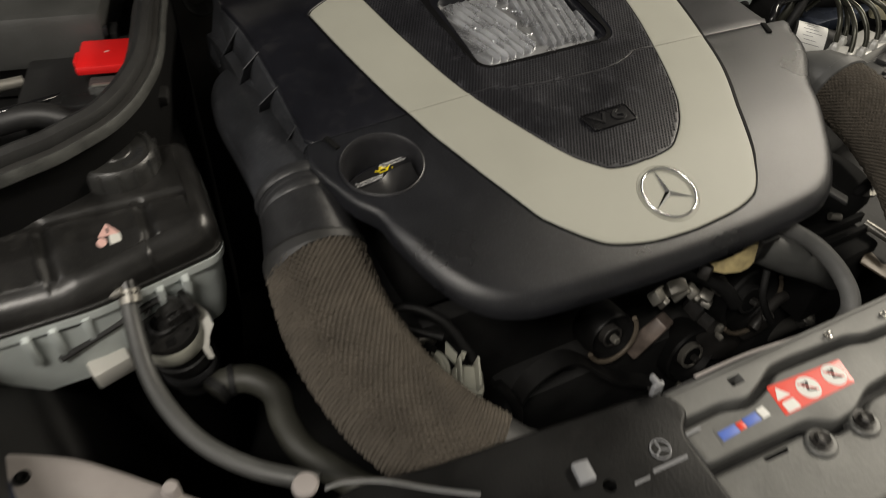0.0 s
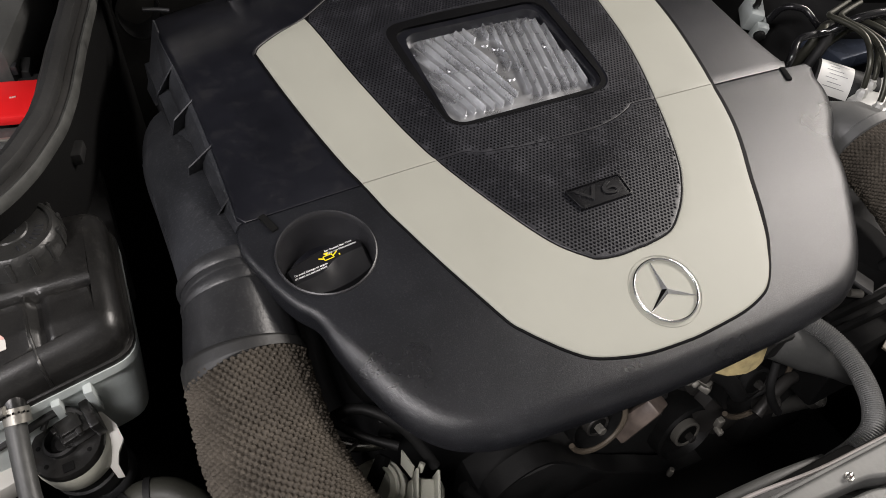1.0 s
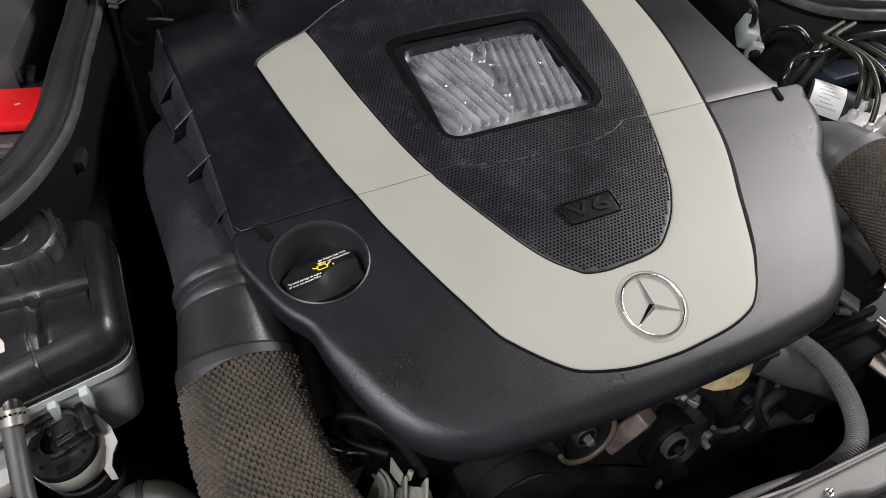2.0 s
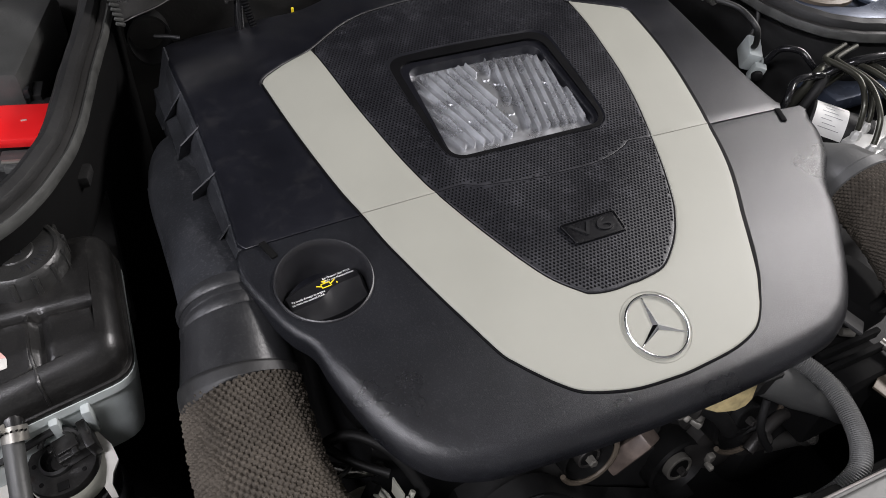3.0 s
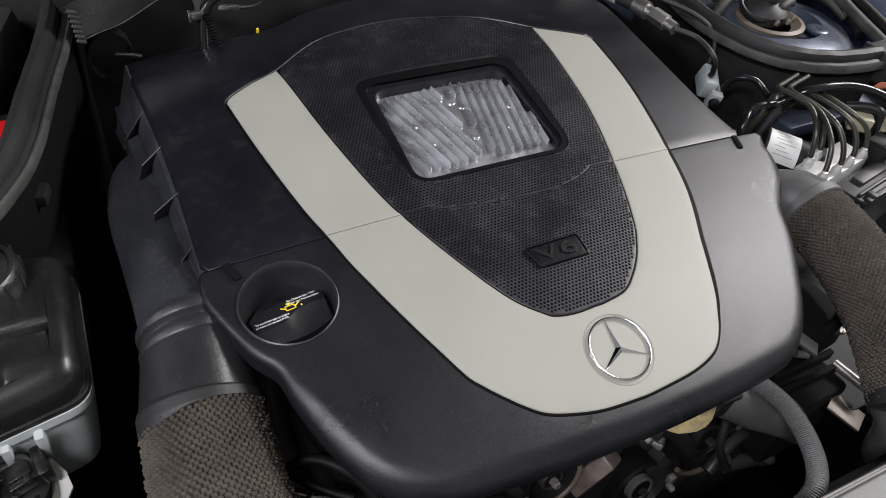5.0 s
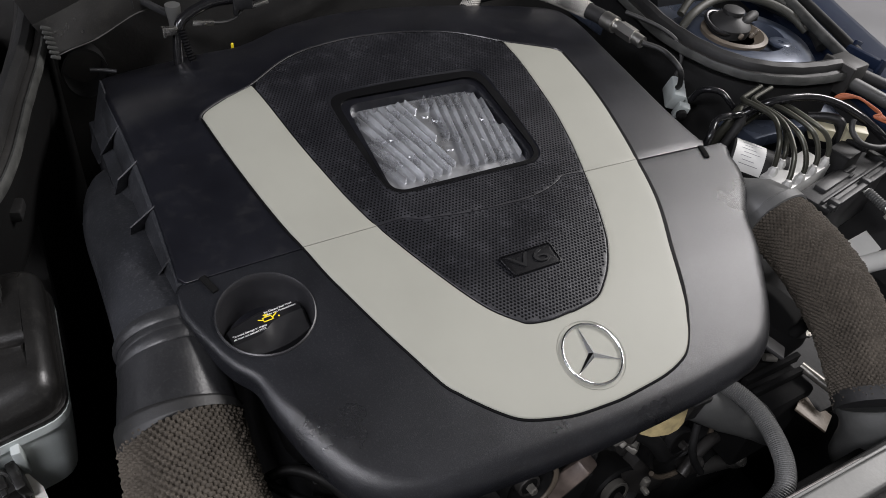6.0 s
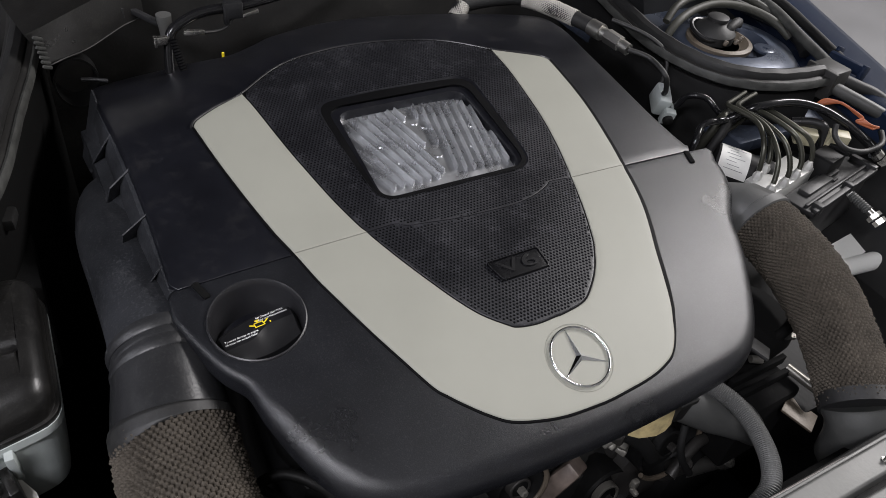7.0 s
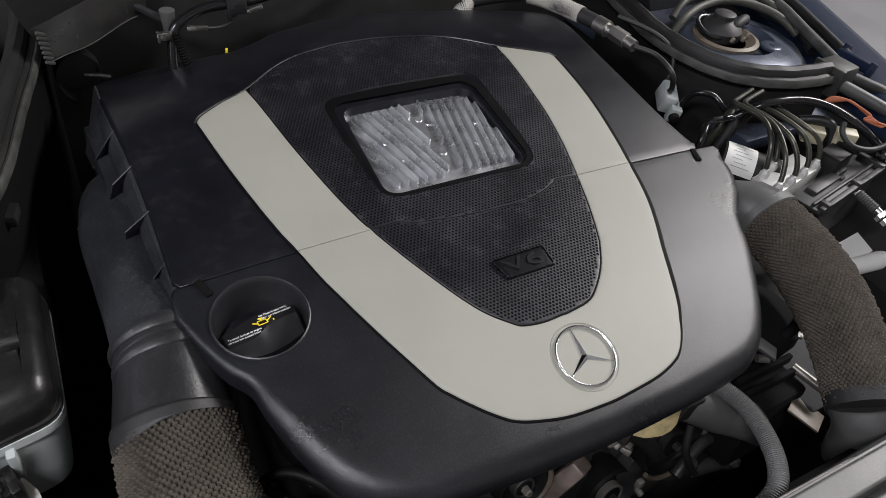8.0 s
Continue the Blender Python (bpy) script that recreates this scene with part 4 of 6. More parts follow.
plug_ob = part("plug", merge(block((0.024, 0.020, 0.012), (0.010, 0.0, 0.0085), 0.0015), block((0.007, 0.025, 0.017), (0.0225, 0.0, 0.0085), 0.0015), block((0.016, 0.012, 0.004), (0.008, 0.0, 0.0160), 0.001), block((0.004, 0.022, 0.004), (0.012, 0.0, 0.0150), 0.0008), block((0.004, 0.006, 0.010), (-0.003, 0.006, 0.008), 0.001)), M_TANK, sensor, "black connector plug")
plug_ob.data.transform(SM @ pose(0.002, 0.002, 0.0, 0, 0, 12))
tab_line = [(-0.417, 0.112, 0.757), (-0.4125, 0.102, 0.750), (-0.4115, 0.092, 0.743), (-0.4165, 0.086, 0.737), (-0.4185, 0.081, 0.730), (-0.4165, 0.0745, 0.722)]
part("bracket", lofted([[Vector(p) + Vector(d) for d in ((w, 0, 0.0012), (-w, 0.001, 0.0012), (-w, 0.001, -0.0012), (w, 0, -0.0012))] for p, w in zip(tab_line, (0.0018, 0.0042, 0.0050, 0.0040, 0.0030, 0.0024))]), M_WHITE, sensor, "milky plastic retaining tab")
part("wire", tube([(-0.424, 0.106, 0.766), (-0.440, 0.116, 0.770), (-0.470, 0.112, 0.764), (-0.53, 0.108, 0.745)], 0.0032, 8), M_RUBBER, sensor)
part("wire", tube([(-0.424, 0.102, 0.764), (-0.432, 0.112, 0.768), (-0.447, 0.118, 0.767), (-0.455, 0.112, 0.760)], 0.0022, 8), M_RUBBER, sensor)
part("wire", tube([(-0.4235, 0.096, 0.767), (-0.4265, 0.100, 0.7675)], 0.0012, 6), M_COPPER, sensor, "orange wire end")
part("wire", tube([(-0.4665, 0.100, 0.757), (-0.469, 0.094, 0.752), (-0.4665, 0.088, 0.747)], 0.0012, 6), M_COPPER, sensor, "orange wire end")

single("relay_block", block((0.034, 0.020, 0.024), (-0.497, 0.109, 0.716), 0.003, (8, -4, 12)), M_WHITE, "off-white plastic connector block under the tank", "connector")

bent = thing("coolant_hose", (-0.385, 0.03, 0.66), "bent thick black coolant hose low in the bay", "coolant hose", "coolant hoses")
part("hose", tube([(-0.424, 0.068, 0.680), (-0.411, 0.074, 0.683), (-0.389, 0.067, 0.683), (-0.374, 0.046, 0.680), (-0.375, 0.020, 0.675), (-0.371, -0.010, 0.670), (-0.357, -0.034, 0.664), (-0.33, -0.07, 0.655)], 0.0132, 20), M_OLIVE, bent)
part("hose_clip", tube([(-0.424, 0.0685, 0.6805), (-0.417, 0.0725, 0.682)], 0.0150, 20), M_DARK, bent)
part("hose_clip", tube([(-0.408, 0.0738, 0.683), (-0.403, 0.0728, 0.683)], 0.0148, 20), M_DARK, bent)

# ---- right intake hose ----
RH = [(0.3190, 0.087, 0.802), (0.3215, 0.050, 0.796), (0.3195, 0.012, 0.788), (0.310, -0.030, 0.778), (0.2935, -0.072, 0.765), (0.2715, -0.117, 0.746)]
rhose = thing("intake_hose", RH[2], "air intake hose in a brown-grey woven sleeve beside the brake unit", "intake hose", "woven intake hoses")
part("liner", tube(RH, [0.0325, 0.0335, 0.0345, 0.0340, 0.0330, 0.0320], 40), M_LINER_SHADE, rhose)
part("woven_sleeve", woven(RH, [0.0345, 0.0360, 0.0368, 0.0360, 0.0350, 0.0340], 46, 0.0058, 0.0038), M_WEAVE, rhose, "knotted brown-grey yarn sleeve")
collar_rings = []
for cx, cy, cz2, turn, rise, rad in ((0.236, 0.188, 0.764, 0.85, -0.25, 0.028), (0.268, 0.162, 0.772, 0.75, -0.25, 0.0305), (0.294, 0.135, 0.786, 0.50, -0.20, 0.0325), (0.311, 0.108, 0.801, 0.20, 0.03, 0.0345), (0.3185, 0.089, 0.8025, 0.02, 0.10, 0.0350), (0.3187, 0.088, 0.8025, 0.0, 0.12, 0.0372), (0.3195, 0.079, 0.8015, -0.02, 0.14, 0.0375), (0.3196, 0.078, 0.8015, -0.02, 0.14, 0.0350)):
    ax = Vector((math.sin(turn) * math.cos(rise), -math.cos(turn) * math.cos(rise), -math.sin(rise)))
    sd = ax.cross(Vector((0, 0, 1))).normalized()
    up = sd.cross(ax)
    collar_rings.append([Vector((cx, cy, cz2)) + rad * (math.cos(a) * sd + math.sin(a) * up) for a in np.linspace(0, 2 * math.pi, 40, endpoint=False)])
# same rubber as the left collar; paler colour holds the right side's light
part("collar", lofted(collar_rings, cap=False), M_LIGHTRUB, rhose, "smooth rubber collar, painted paler for its lit side")
part("end_band", tube([(0.2755, -0.110, 0.749), (0.2695, -0.121, 0.744)], 0.0352, 36), M_HOUSING, rhose)
part("front_end", tube([(0.2705, -0.119, 0.745), (0.268, -0.129, 0.734), (0.270, -0.134, 0.712), (0.274, -0.136, 0.68)], [0.0335, 0.0305, 0.0280, 0.0270], 32), M_NECK, rhose, "grey rubber end piece")

# ---- ribbed hose under the cover's front edge ----
bh = thing("ribbed_hose", (0.165, -0.08, 0.72), "thin grey ribbed hose curving out from under the cover", "ribbed hose")
part("hose", ribbed([(0.100, -0.020, 0.752), (0.128, -0.028, 0.752), (0.148, -0.039, 0.748), (0.160, -0.062, 0.744), (0.161, -0.086, 0.741), (0.156, -0.108, 0.738), (0.147, -0.126, 0.735), (0.134, -0.139, 0.730), (0.118, -0.1435, 0.718), (0.108, -0.142, 0.700), (0.104, -0.138, 0.670)], 0.0090, 0.0019, 0.0007, 18), M_LIGHTRUB, bh)
part("cuff", tube([(0.100, -0.016, 0.752), (0.116, -0.028, 0.7525)], 0.0122, 20), M_DARK, bh, "smooth black end cuff")

# ---- radiator support across the front ----
def flat(z):
    return lambda x, y: z


support = thing("radiator_support", (0.0, -0.2, 0.70), "grey painted sheet metal radiator support with warning stickers", "radiator support")
part("base_rail", block((1.30, 0.17, 0.05), (0.06, -0.235, 0.735), 0.008), M_DARK, support)
upper_rail = [(-0.150, -0.1575), (-0.080, -0.1590), (0.10, -0.1605), (0.45, -0.163), (0.45, -0.190), (0.12, -0.184), (0.075, -0.182), (0.058, -0.176), (0.0, -0.172), (-0.022, -0.172), (-0.040, -0.180), (-0.060, -0.187), (-0.082, -0.181), (-0.150, -0.180)]
part("rail_strip", shell(rounded(upper_rail[::-1], 0.006, 4), flat(0.779), 0.0, 0.003, 0.020, [rounded([(-0.063, -0.1745), (-0.063, -0.1665), (-0.050, -0.1665), (-0.050, -0.1745)][::-1], 0.001, 2)], 0.012, 0.03), M_RAIL, support, "grey metal strip with a square hole")
part("rear_lip", block((0.60, 0.003, 0.022), (0.150, -0.1597, 0.766), 0.001, (0, 0, -0.5)), M_RAIL, support)
lower_plate = [(-0.125, -0.186), (-0.085, -0.186), (-0.062, -0.193), (-0.036, -0.186), (-0.020, -0.178), (0.056, -0.182), (0.075, -0.188), (0.12, -0.190), (0.45, -0.198), (0.45, -0.225), (0.06, -0.219), (0.035, -0.221), (0.012, -0.231), (-0.01, -0.233), (-0.03, -0.221), (-0.125, -0.217)]
part("rail_plate", shell(rounded(lower_plate[::-1], 0.006, 4), flat(0.776), 0.0, 0.003, 0.020, (), 0.0, 0.03), M_RAIL, support, "grey metal plate carrying the stickers")
part("front_plate", shell(rounded([(-0.145, -0.232), (-0.145, -0.222), (-0.035, -0.226), (-0.012, -0.238), (0.014, -0.236), (0.036, -0.226), (0.45, -0.231), (0.45, -0.300), (-0.145, -0.290)], 0.006, 4), flat(0.768), 0.0, 0.004, 0.02, [rounded([(-0.079, -0.232), (-0.056, -0.233), (-0.056, -0.226), (-0.079, -0.225)], 0.003, 4)], 0.012, 0.03), M_RAIL, support, "grey metal front plate with bolts")
for bx, by, br, bz in ((0.045, -0.170, 0.0032, 0.779), (0.107, -0.1745, 0.0035, 0.779), (0.205, -0.177, 0.0035, 0.779)):
    part("bolt", lathe([(br, -0.001), (br, 0.0012), (br * 0.62, 0.0014), (br * 0.60, 0.0045), (br * 0.5, 0.0052), (br * 0.25, 0.0045)], 6 if br > 0.005 else 14, pose(bx, by, bz)), M_STEEL, support)
for bx, by in ((-0.030, -0.2375), (0.014, -0.2395)):
    lug = part("bolt_bracket", shell(circle(bx, by - 0.001, 0.0125, 28), flat(0.7705), 0.0, 0.002, 0.012, (), 0, 0.02), M_RAIL, support, "rounded bracket under a dull bolt")
    part("washer", lathe([(0.0085, 0.0), (0.0085, 0.0012), (0.0060, 0.0016)], 28, pose(bx, by, 0.7705)), M_ENGINE, lug)
    part("bolt", lathe([(0.0062, 0.0), (0.0062, 0.0045), (0.0050, 0.0056), (0.0040, 0.0050), (0.0012, 0.0042)], 6, pose(bx, by, 0.7710)), M_ENGINE, lug, "dull hexagon bolt")
red = part("warning_sticker", shell(rounded([(-0.0425, -0.2115), (0.0315, -0.2125), (0.0375, -0.1905), (-0.0375, -0.1850)], 0.002, 3), flat(0.7763), 0.0, 0.0002, 0.0004, (), 0, 0.02), M_STICK, support, "red warning sticker with white round signs")
for cx in (-0.007, 0.0210):
    part("round_sign", shell(circle(cx, -0.2000, 0.0100, 32), flat(0.7766), 0.0, 0.0001, 0.0003, (), 0, 0.01), M_PAPER, red)
    part("sign_ink", merge(block((0.009, 0.0022, 0.0003), (cx, -0.1985, 0.7768), 0, (0, 0, 55)), block((0.007, 0.0016, 0.0003), (cx + 0.001, -0.203, 0.7768), 0, (0, 0, -20)), block((0.0035, 0.0035, 0.0003), (cx - 0.002, -0.1965, 0.7768), 0.0001)), M_INK, red)
    part("sign_slash", block((0.0165, 0.0009, 0.0003), (cx, -0.1995, 0.7769), 0, (0, 0, -40)), M_STICK, red)
part("sign_triangle", shell(rounded([(-0.0385, -0.1985), (-0.0245, -0.1985), (-0.0315, -0.1885)], 0.0008, 2), flat(0.7766), 0, 0.0001, 0.0003, (), 0, 0.01), M_PAPER, red)
part("sign_book", shell(rounded([(-0.038, -0.2105), (-0.025, -0.2105), (-0.0255, -0.2015), (-0.0375, -0.2015)], 0.0014, 3), flat(0.7766), 0, 0.0001, 0.0003, (), 0, 0.01), M_PAPER, red)
oil = part("oil_sticker", shell(rounded([(-0.104, -0.2105), (-0.052, -0.2085), (-0.050, -0.1935), (-0.102, -0.1955)], 0.002, 3), flat(0.7763), 0.0, 0.0002, 0.0004, (), 0, 0.02), M_RAIL, support, "small clear oil sticker with coloured blocks")
part("blue_block", block((0.017, 0.0075, 0.0004), (-0.0925, -0.2035, 0.7767), 0.0001, (0, 0, 2)), M_BPRINT, oil)
part("red_block", block((0.0065, 0.0065, 0.0004), (-0.0800, -0.2030, 0.7767), 0.0001, (0, 0, 2)), M_STICK, oil)
part("blue_block", block((0.014, 0.0075, 0.0004), (-0.0690, -0.2025, 0.7767), 0.0001, (0, 0, 2)), M_BPRINT, oil)
part("white_block", block((0.0075, 0.0085, 0.0004), (-0.0565, -0.2015, 0.7767), 0.0001, (0, 0, 2)), M_PAPER, oil)
# black plastic shroud at the left of the rail
shroud = thing("radiator_shroud", (-0.3, -0.2, 0.70), "black plastic radiator shroud with small white marks", "radiator shroud")
part("shroud_plate", shell(rounded([(-0.62, -0.19), (-0.36, -0.122), (-0.300, -0.133), (-0.245, -0.138), (-0.127, -0.151), (-0.116, -0.1545), (-0.108, -0.178), (-0.126, -0.1875), (-0.132, -0.300), (-0.62, -0.300)][::-1], 0.012, 4), flat(0.782), 0.0, 0.004, 0.04, [circle(-0.201, -0.201, 0.0050, 24)[::-1]], 0.012, 0.04), M_PULLEY, shroud)
part("chrome_mark", tube([(-0.151 + 0.0075 * math.cos(a), -0.194 + 0.0075 * math.sin(a), 0.7824) for a in np.linspace(0, 2 * math.pi, 33)], 0.0007, 6, raw=True, cap=False), M_GREY, shroud)
part("chrome_mark", merge(*[block((0.0065, 0.0011, 0.0004), (-0.151 + 0.0034 * math.cos(radians(a)), -0.194 + 0.0034 * math.sin(radians(a)), 0.7823), 0, (0, 0, a)) for a in (90, 210, 330)]), M_GREY, shroud)
part("white_bar", block((0.030, 0.0024, 0.0004), (-0.152, -0.2065, 0.7823), 0, (0, 0, -2)), M_GREY, shroud)
part("white_bar", block((0.013, 0.0018, 0.0004), (-0.178, -0.208, 0.7823), 0, (0, 0, -2)), M_GREY, shroud)
part("white_bar", block((0.014, 0.0022, 0.0004), (-0.117, -0.1915, 0.7823 - 0.004), 0, (0, 0, 0)), M_GREY, shroud)
part("grey_clip", block((0.013, 0.016, 0.006), (-0.2125, -0.1855, 0.784), 0.0015, (0, 0, -8)), M_GREY, shroud)
part("chrome_strip", tube([(-0.378, -0.117, 0.783), (-0.364, -0.119, 0.784), (-0.340, -0.130, 0.784), (-0.314, -0.149, 0.784), (-0.285, -0.168, 0.784)], 0.0020, 8), M_CHROME, shroud)
part("round_cap", lathe([(0.009, 0.0), (0.0095, 0.003), (0.008, 0.005), (0.002, 0.0055)], 24, pose(-0.389, -0.108, 0.779)), M_LAMP, shroud, "pale round cap")
part("cable_clip", merge(block((0.010, 0.004, 0.014), (-0.123, -0.153, 0.786), 0.001), block((0.004, 0.010, 0.005), (-0.123, -0.149, 0.792), 0.001)), M_GREY, shroud)

# ---- headlamp housing ----
lamp_line = rounded([(-0.70, 0.075), (-0.58, 0.042), (-0.535, 0.016), (-0.50, -0.016), (-0.465, -0.050), (-0.43, -0.082), (-0.46, -0.20), (-0.70, -0.18)][::-1], 0.015, 4)
head_lamp = thing("headlamp", (-0.57, -0.06, 0.60), "headlamp housing with a grey plastic edge", "headlamp")
part("housing", shell(lamp_line, lambda x, y: 0.742 - 0.12 * max(0.0, 0.0 - y), 0.0, 0.010, 0.16, (), 0, 0.03, 5), M_LAMP, head_lamp)
part("screw", lathe([(0.006, 0.0), (0.006, 0.001), (0.004, 0.002), (0.001, 0.0)], 12, pose(-0.570, 0.010, 0.742)), M_LINER_SHADE, head_lamp)
part("round_plug", lathe([(0.0065, -0.05), (0.0065, 0.0), (0.0052, 0.003), (0.001, 0.0036)], 20, pose(-0.475, -0.046, 0.742)), M_LAMP, head_lamp)

# ---- engine below the cover ----
engine = thing("engine", (0.0, 0.25, 0.30), "grimy engine block with belt pulleys under the cover", "engine")
part("block", merge(block((0.44, 0.46, 0.34), (0.0, 0.29, 0.50), 0.02), block((0.30, 0.10, 0.20), (0.02, 0.06, 0.44), 0.02), block((0.46, 0.40, 0.09), (0.0, 0.27, 0.725), 0.02)), M_DARK, engine)
part("cover_mount", block((0.40, 0.36, 0.05), (0.0, 0.25, 0.785), 0.01), M_DARK, engine)

# filler block added below the pulleys; the pit's shade is in its black
part("lower_block", merge(block((0.60, 0.16, 0.22), (0.06, -0.045, 0.33), 0.02), block((0.12, 0.10, 0.16), (0.27, 0.02, 0.50), 0.02)), M_LINER_SHADE, engine)
part("alternator", lathe([(0.055, 0.0), (0.062, 0.008), (0.062, 0.03), (0.058, 0.032), (0.062, 0.034), (0.062, 0.05), (0.05, 0.06), (0.02, 0.062)], 32, Matrix.Translation((0.205, 0.05, 0.52)) @ pose(0, 0, 0, 90, 0, 0)), M_ENGINE, engine, "grimy finned alternator")


def belt(line, wide):
    """A flat band of the given width along y, bent along points of the x-z plane."""
    pts = spline(line, 6)
    rings = []
    for i, p in enumerate(pts):
        d = (pts[min(i + 1, len(pts) - 1)] - pts[max(i - 1, 0)]).normalized()
        n = Vector((-d.z, 0, d.x)) * 0.002
        w = Vector((0, wide / 2, 0))
        rings.append([p + n + w, p + n - w, p - n - w, p - n + w])
    return lofted(rings)


part("drive_belt", belt([(-0.137, 0.0, 0.545), (-0.120, 0.0, 0.598), (-0.070, 0.0, 0.612), (0.0, -0.004, 0.540), (0.06, -0.010, 0.500), (0.100, -0.012, 0.470), (0.130, -0.012, 0.452), (0.160, -0.012, 0.450)], 0.022), M_DARK, engine, "black ribbed drive belt", sharp=60)
part("line", tube([(0.160, -0.046, 0.590), (0.180, -0.040, 0.602), (0.205, -0.034, 0.608), (0.230, -0.030, 0.600)], 0.0065, 12), M_ENGINE, engine, "dull brown pipe")
part("line", tube([(-0.16, 0.0, 0.62), (-0.145, -0.02, 0.59), (-0.15, -0.03, 0.54), (-0.16, -0.04, 0.46)], 0.006, 12), M_PULLEY, engine)
part("cable", tube([(0.135, -0.045, 0.70), (0.130, -0.055, 0.675), (0.140, -0.060, 0.65), (0.16, -0.062, 0.62)], 0.004, 10), M_DARK, engine)

part("oil_rail", tube([(-0.045, -0.128, 0.698), (0.0, -0.1285, 0.702), (0.05, -0.131, 0.703), (0.105, -0.133, 0.698)], [0.002, 0.0045, 0.0045, 0.002], 10, squash=0.5), M_NECK, engine, "pale metal strip")

fan = thing("fan_shroud", (0.05, -0.14, 0.40), "black plastic fan shroud behind the radiator support", "fan shroud")
# panel closes the view down; darkness of the bay is in its black
part("panel", block((0.92, 0.02, 0.44), (0.05, -0.148, 0.505), 0.006), M_LINER_SHADE, fan)
lip_line = [(-0.125, -0.1475, 0.757), (-0.071, -0.1470, 0.759), (-0.016, -0.1485, 0.760), (0.041, -0.1540, 0.760), (0.10, -0.1550, 0.758), (0.20, -0.156, 0.755)]
part("top_edge", lofted([[Vector(p) + Vector(d) for d in ((0, 0.001, 0.0015), (0, -0.002, 0.0025), (0, -0.016, 0.0005), (0, -0.016, -0.012), (0, 0.001, -0.012))] for p in spline(lip_line, 6)]), M_HOUSING, fan, "dusty black top edge of the fan shroud")
part("edge_bead", tube([(x, y + 0.001, z + 0.002) for x, y, z in lip_line[1:]], 0.0016, 8), M_LAMP, fan, "pale bead along the edge")


def pulley(x, y, z, r, depth, tilt=0):
    m = Matrix.Translation((x, y, z)) @ pose(0, 0, 0, 90 + tilt, 0, 0)
    rim = lathe([(r * 0.95, -depth), (r, -depth * 0.9), (r, 0.0), (r * 0.93, 0.003), (r * 0.86, -0.006), (r * 0.55, -0.010), (r * 0.35, -0.004), (r * 0.32, 0.002), (r * 0.1, 0.003)], 40, m)
    return rim, m


# belt pulleys
for x, y, z, r, hub in ((-0.006, 0.008, 0.605, 0.030, M_ENGINE), (0.130, -0.006, 0.508, 0.040, M_PALE), (0.170, -0.022, 0.612, 0.043, M_DARK)):
    bm, m = pulley(x, y, z, r, 0.035, -12)
    wheel = part("pulley", bm, M_PULLEY, engine, "black belt pulley")
    part("hub", lathe([(r * 0.44, -0.006), (r * 0.44, 0.002), (r * 0.41, 0.003), (r * 0.35, 0.003), (r * 0.33, -0.003), (r * 0.12, -0.003)], 24, m), hub, wheel)
    part("bolt", lathe([(0.005, 0.0), (0.005, 0.010), (0.0035, 0.0115), (0.001, 0.0115)], 6, m), M_PALE if hub is M_ENGINE else M_ENGINE, wheel)
for ax, ay, az, ar, a0, a1 in ((-0.006, 0.008, 0.605, 0.0325, 200, 390), (0.170, -0.022, 0.612, 0.0455, 215, 385)):
    am = Matrix.Translation((ax, ay, az)) @ pose(0, 0, 0, 78, 0, 0)
    part("belt_arc", tube([am @ Vector((ar * math.cos(a), ar * math.sin(a), 0.003)) for a in np.linspace(radians(a0), radians(a1), 28)], 0.0030, 8, raw=True), M_TAN, engine, "worn brown belt edge")
part("casting", block((0.036, 0.024, 0.060), (0.060, 0.012, 0.568), 0.004, (20, 24, 24), taper=0.8), M_CLAY, engine, "dull cast metal bracket")
for cx, cy, cz3, sx, turn in ((0.046, 0.006, 0.650, 0.026, 20), (0.068, 0.004, 0.656, 0.022, -15), (0.092, 0.002, 0.640, 0.020, 35), (0.112, -0.002, 0.625, 0.024, 60), (0.128, -0.004, 0.640, 0.020, 10)):
    part("casting", merge(block((sx, 0.016, 0.014), (cx, cy, cz3), 0.003, (30, turn, turn)), block((0.008, 0.012, 0.024), (cx + 0.004, cy - 0.004, cz3 - 0.008), 0.002, (20, -turn, 10))), M_PALE, engine, "rough cast aluminium boss")
part("bracket_end", block((0.014, 0.012, 0.016), (0.040, -0.042, 0.738), 0.003, (0, 20, 25)), M_ENGINE, engine)
part("bolt", merge(block((0.008, 0.006, 0.010), (0.080, -0.038, 0.515), 0.002, (10, 20, 40)), block((0.007, 0.006, 0.009), (0.088, -0.034, 0.500), 0.002, (10, -30, 10))), M_PALE, engine, "two small pale metal blocks below the pulleys")
part("small_clip", merge(block((0.008, 0.007, 0.013), (0.091, -0.050, 0.630), 0.002), block((0.006, 0.010, 0.006), (0.088, -0.055, 0.625), 0.002)), M_PALE, engine, "pale plastic clip")
part("sensor_can", lathe([(0.009, -0.07), (0.009, -0.01), (0.0115, -0.008), (0.0115, 0.004), (0.0095, 0.006), (0.003, 0.007)], 24, Matrix.Translation((0.254, -0.050, 0.566)) @ pose(0, 0, 0, 25, 12, 0)), M_STEEL, engine, "round metal sensor body")
part("sensor_can", lathe([(0.010, -0.06), (0.010, 0.0), (0.007, 0.006), (0.002, 0.008)], 20, Matrix.Translation((0.178, -0.045, 0.600)) @ pose(0, 0, 0, 20, -10, 0)), M_ENGINE, engine)
part("coolant_neck", tube([(0.100, -0.010, 0.735), (0.128, -0.034, 0.728), (0.155, -0.050, 0.718), (0.185, -0.066, 0.704), (0.205, -0.080, 0.685)], [0.016, 0.020, 0.022, 0.020, 0.012], 28), M_NECK, engine, "smooth grey coolant pipe")
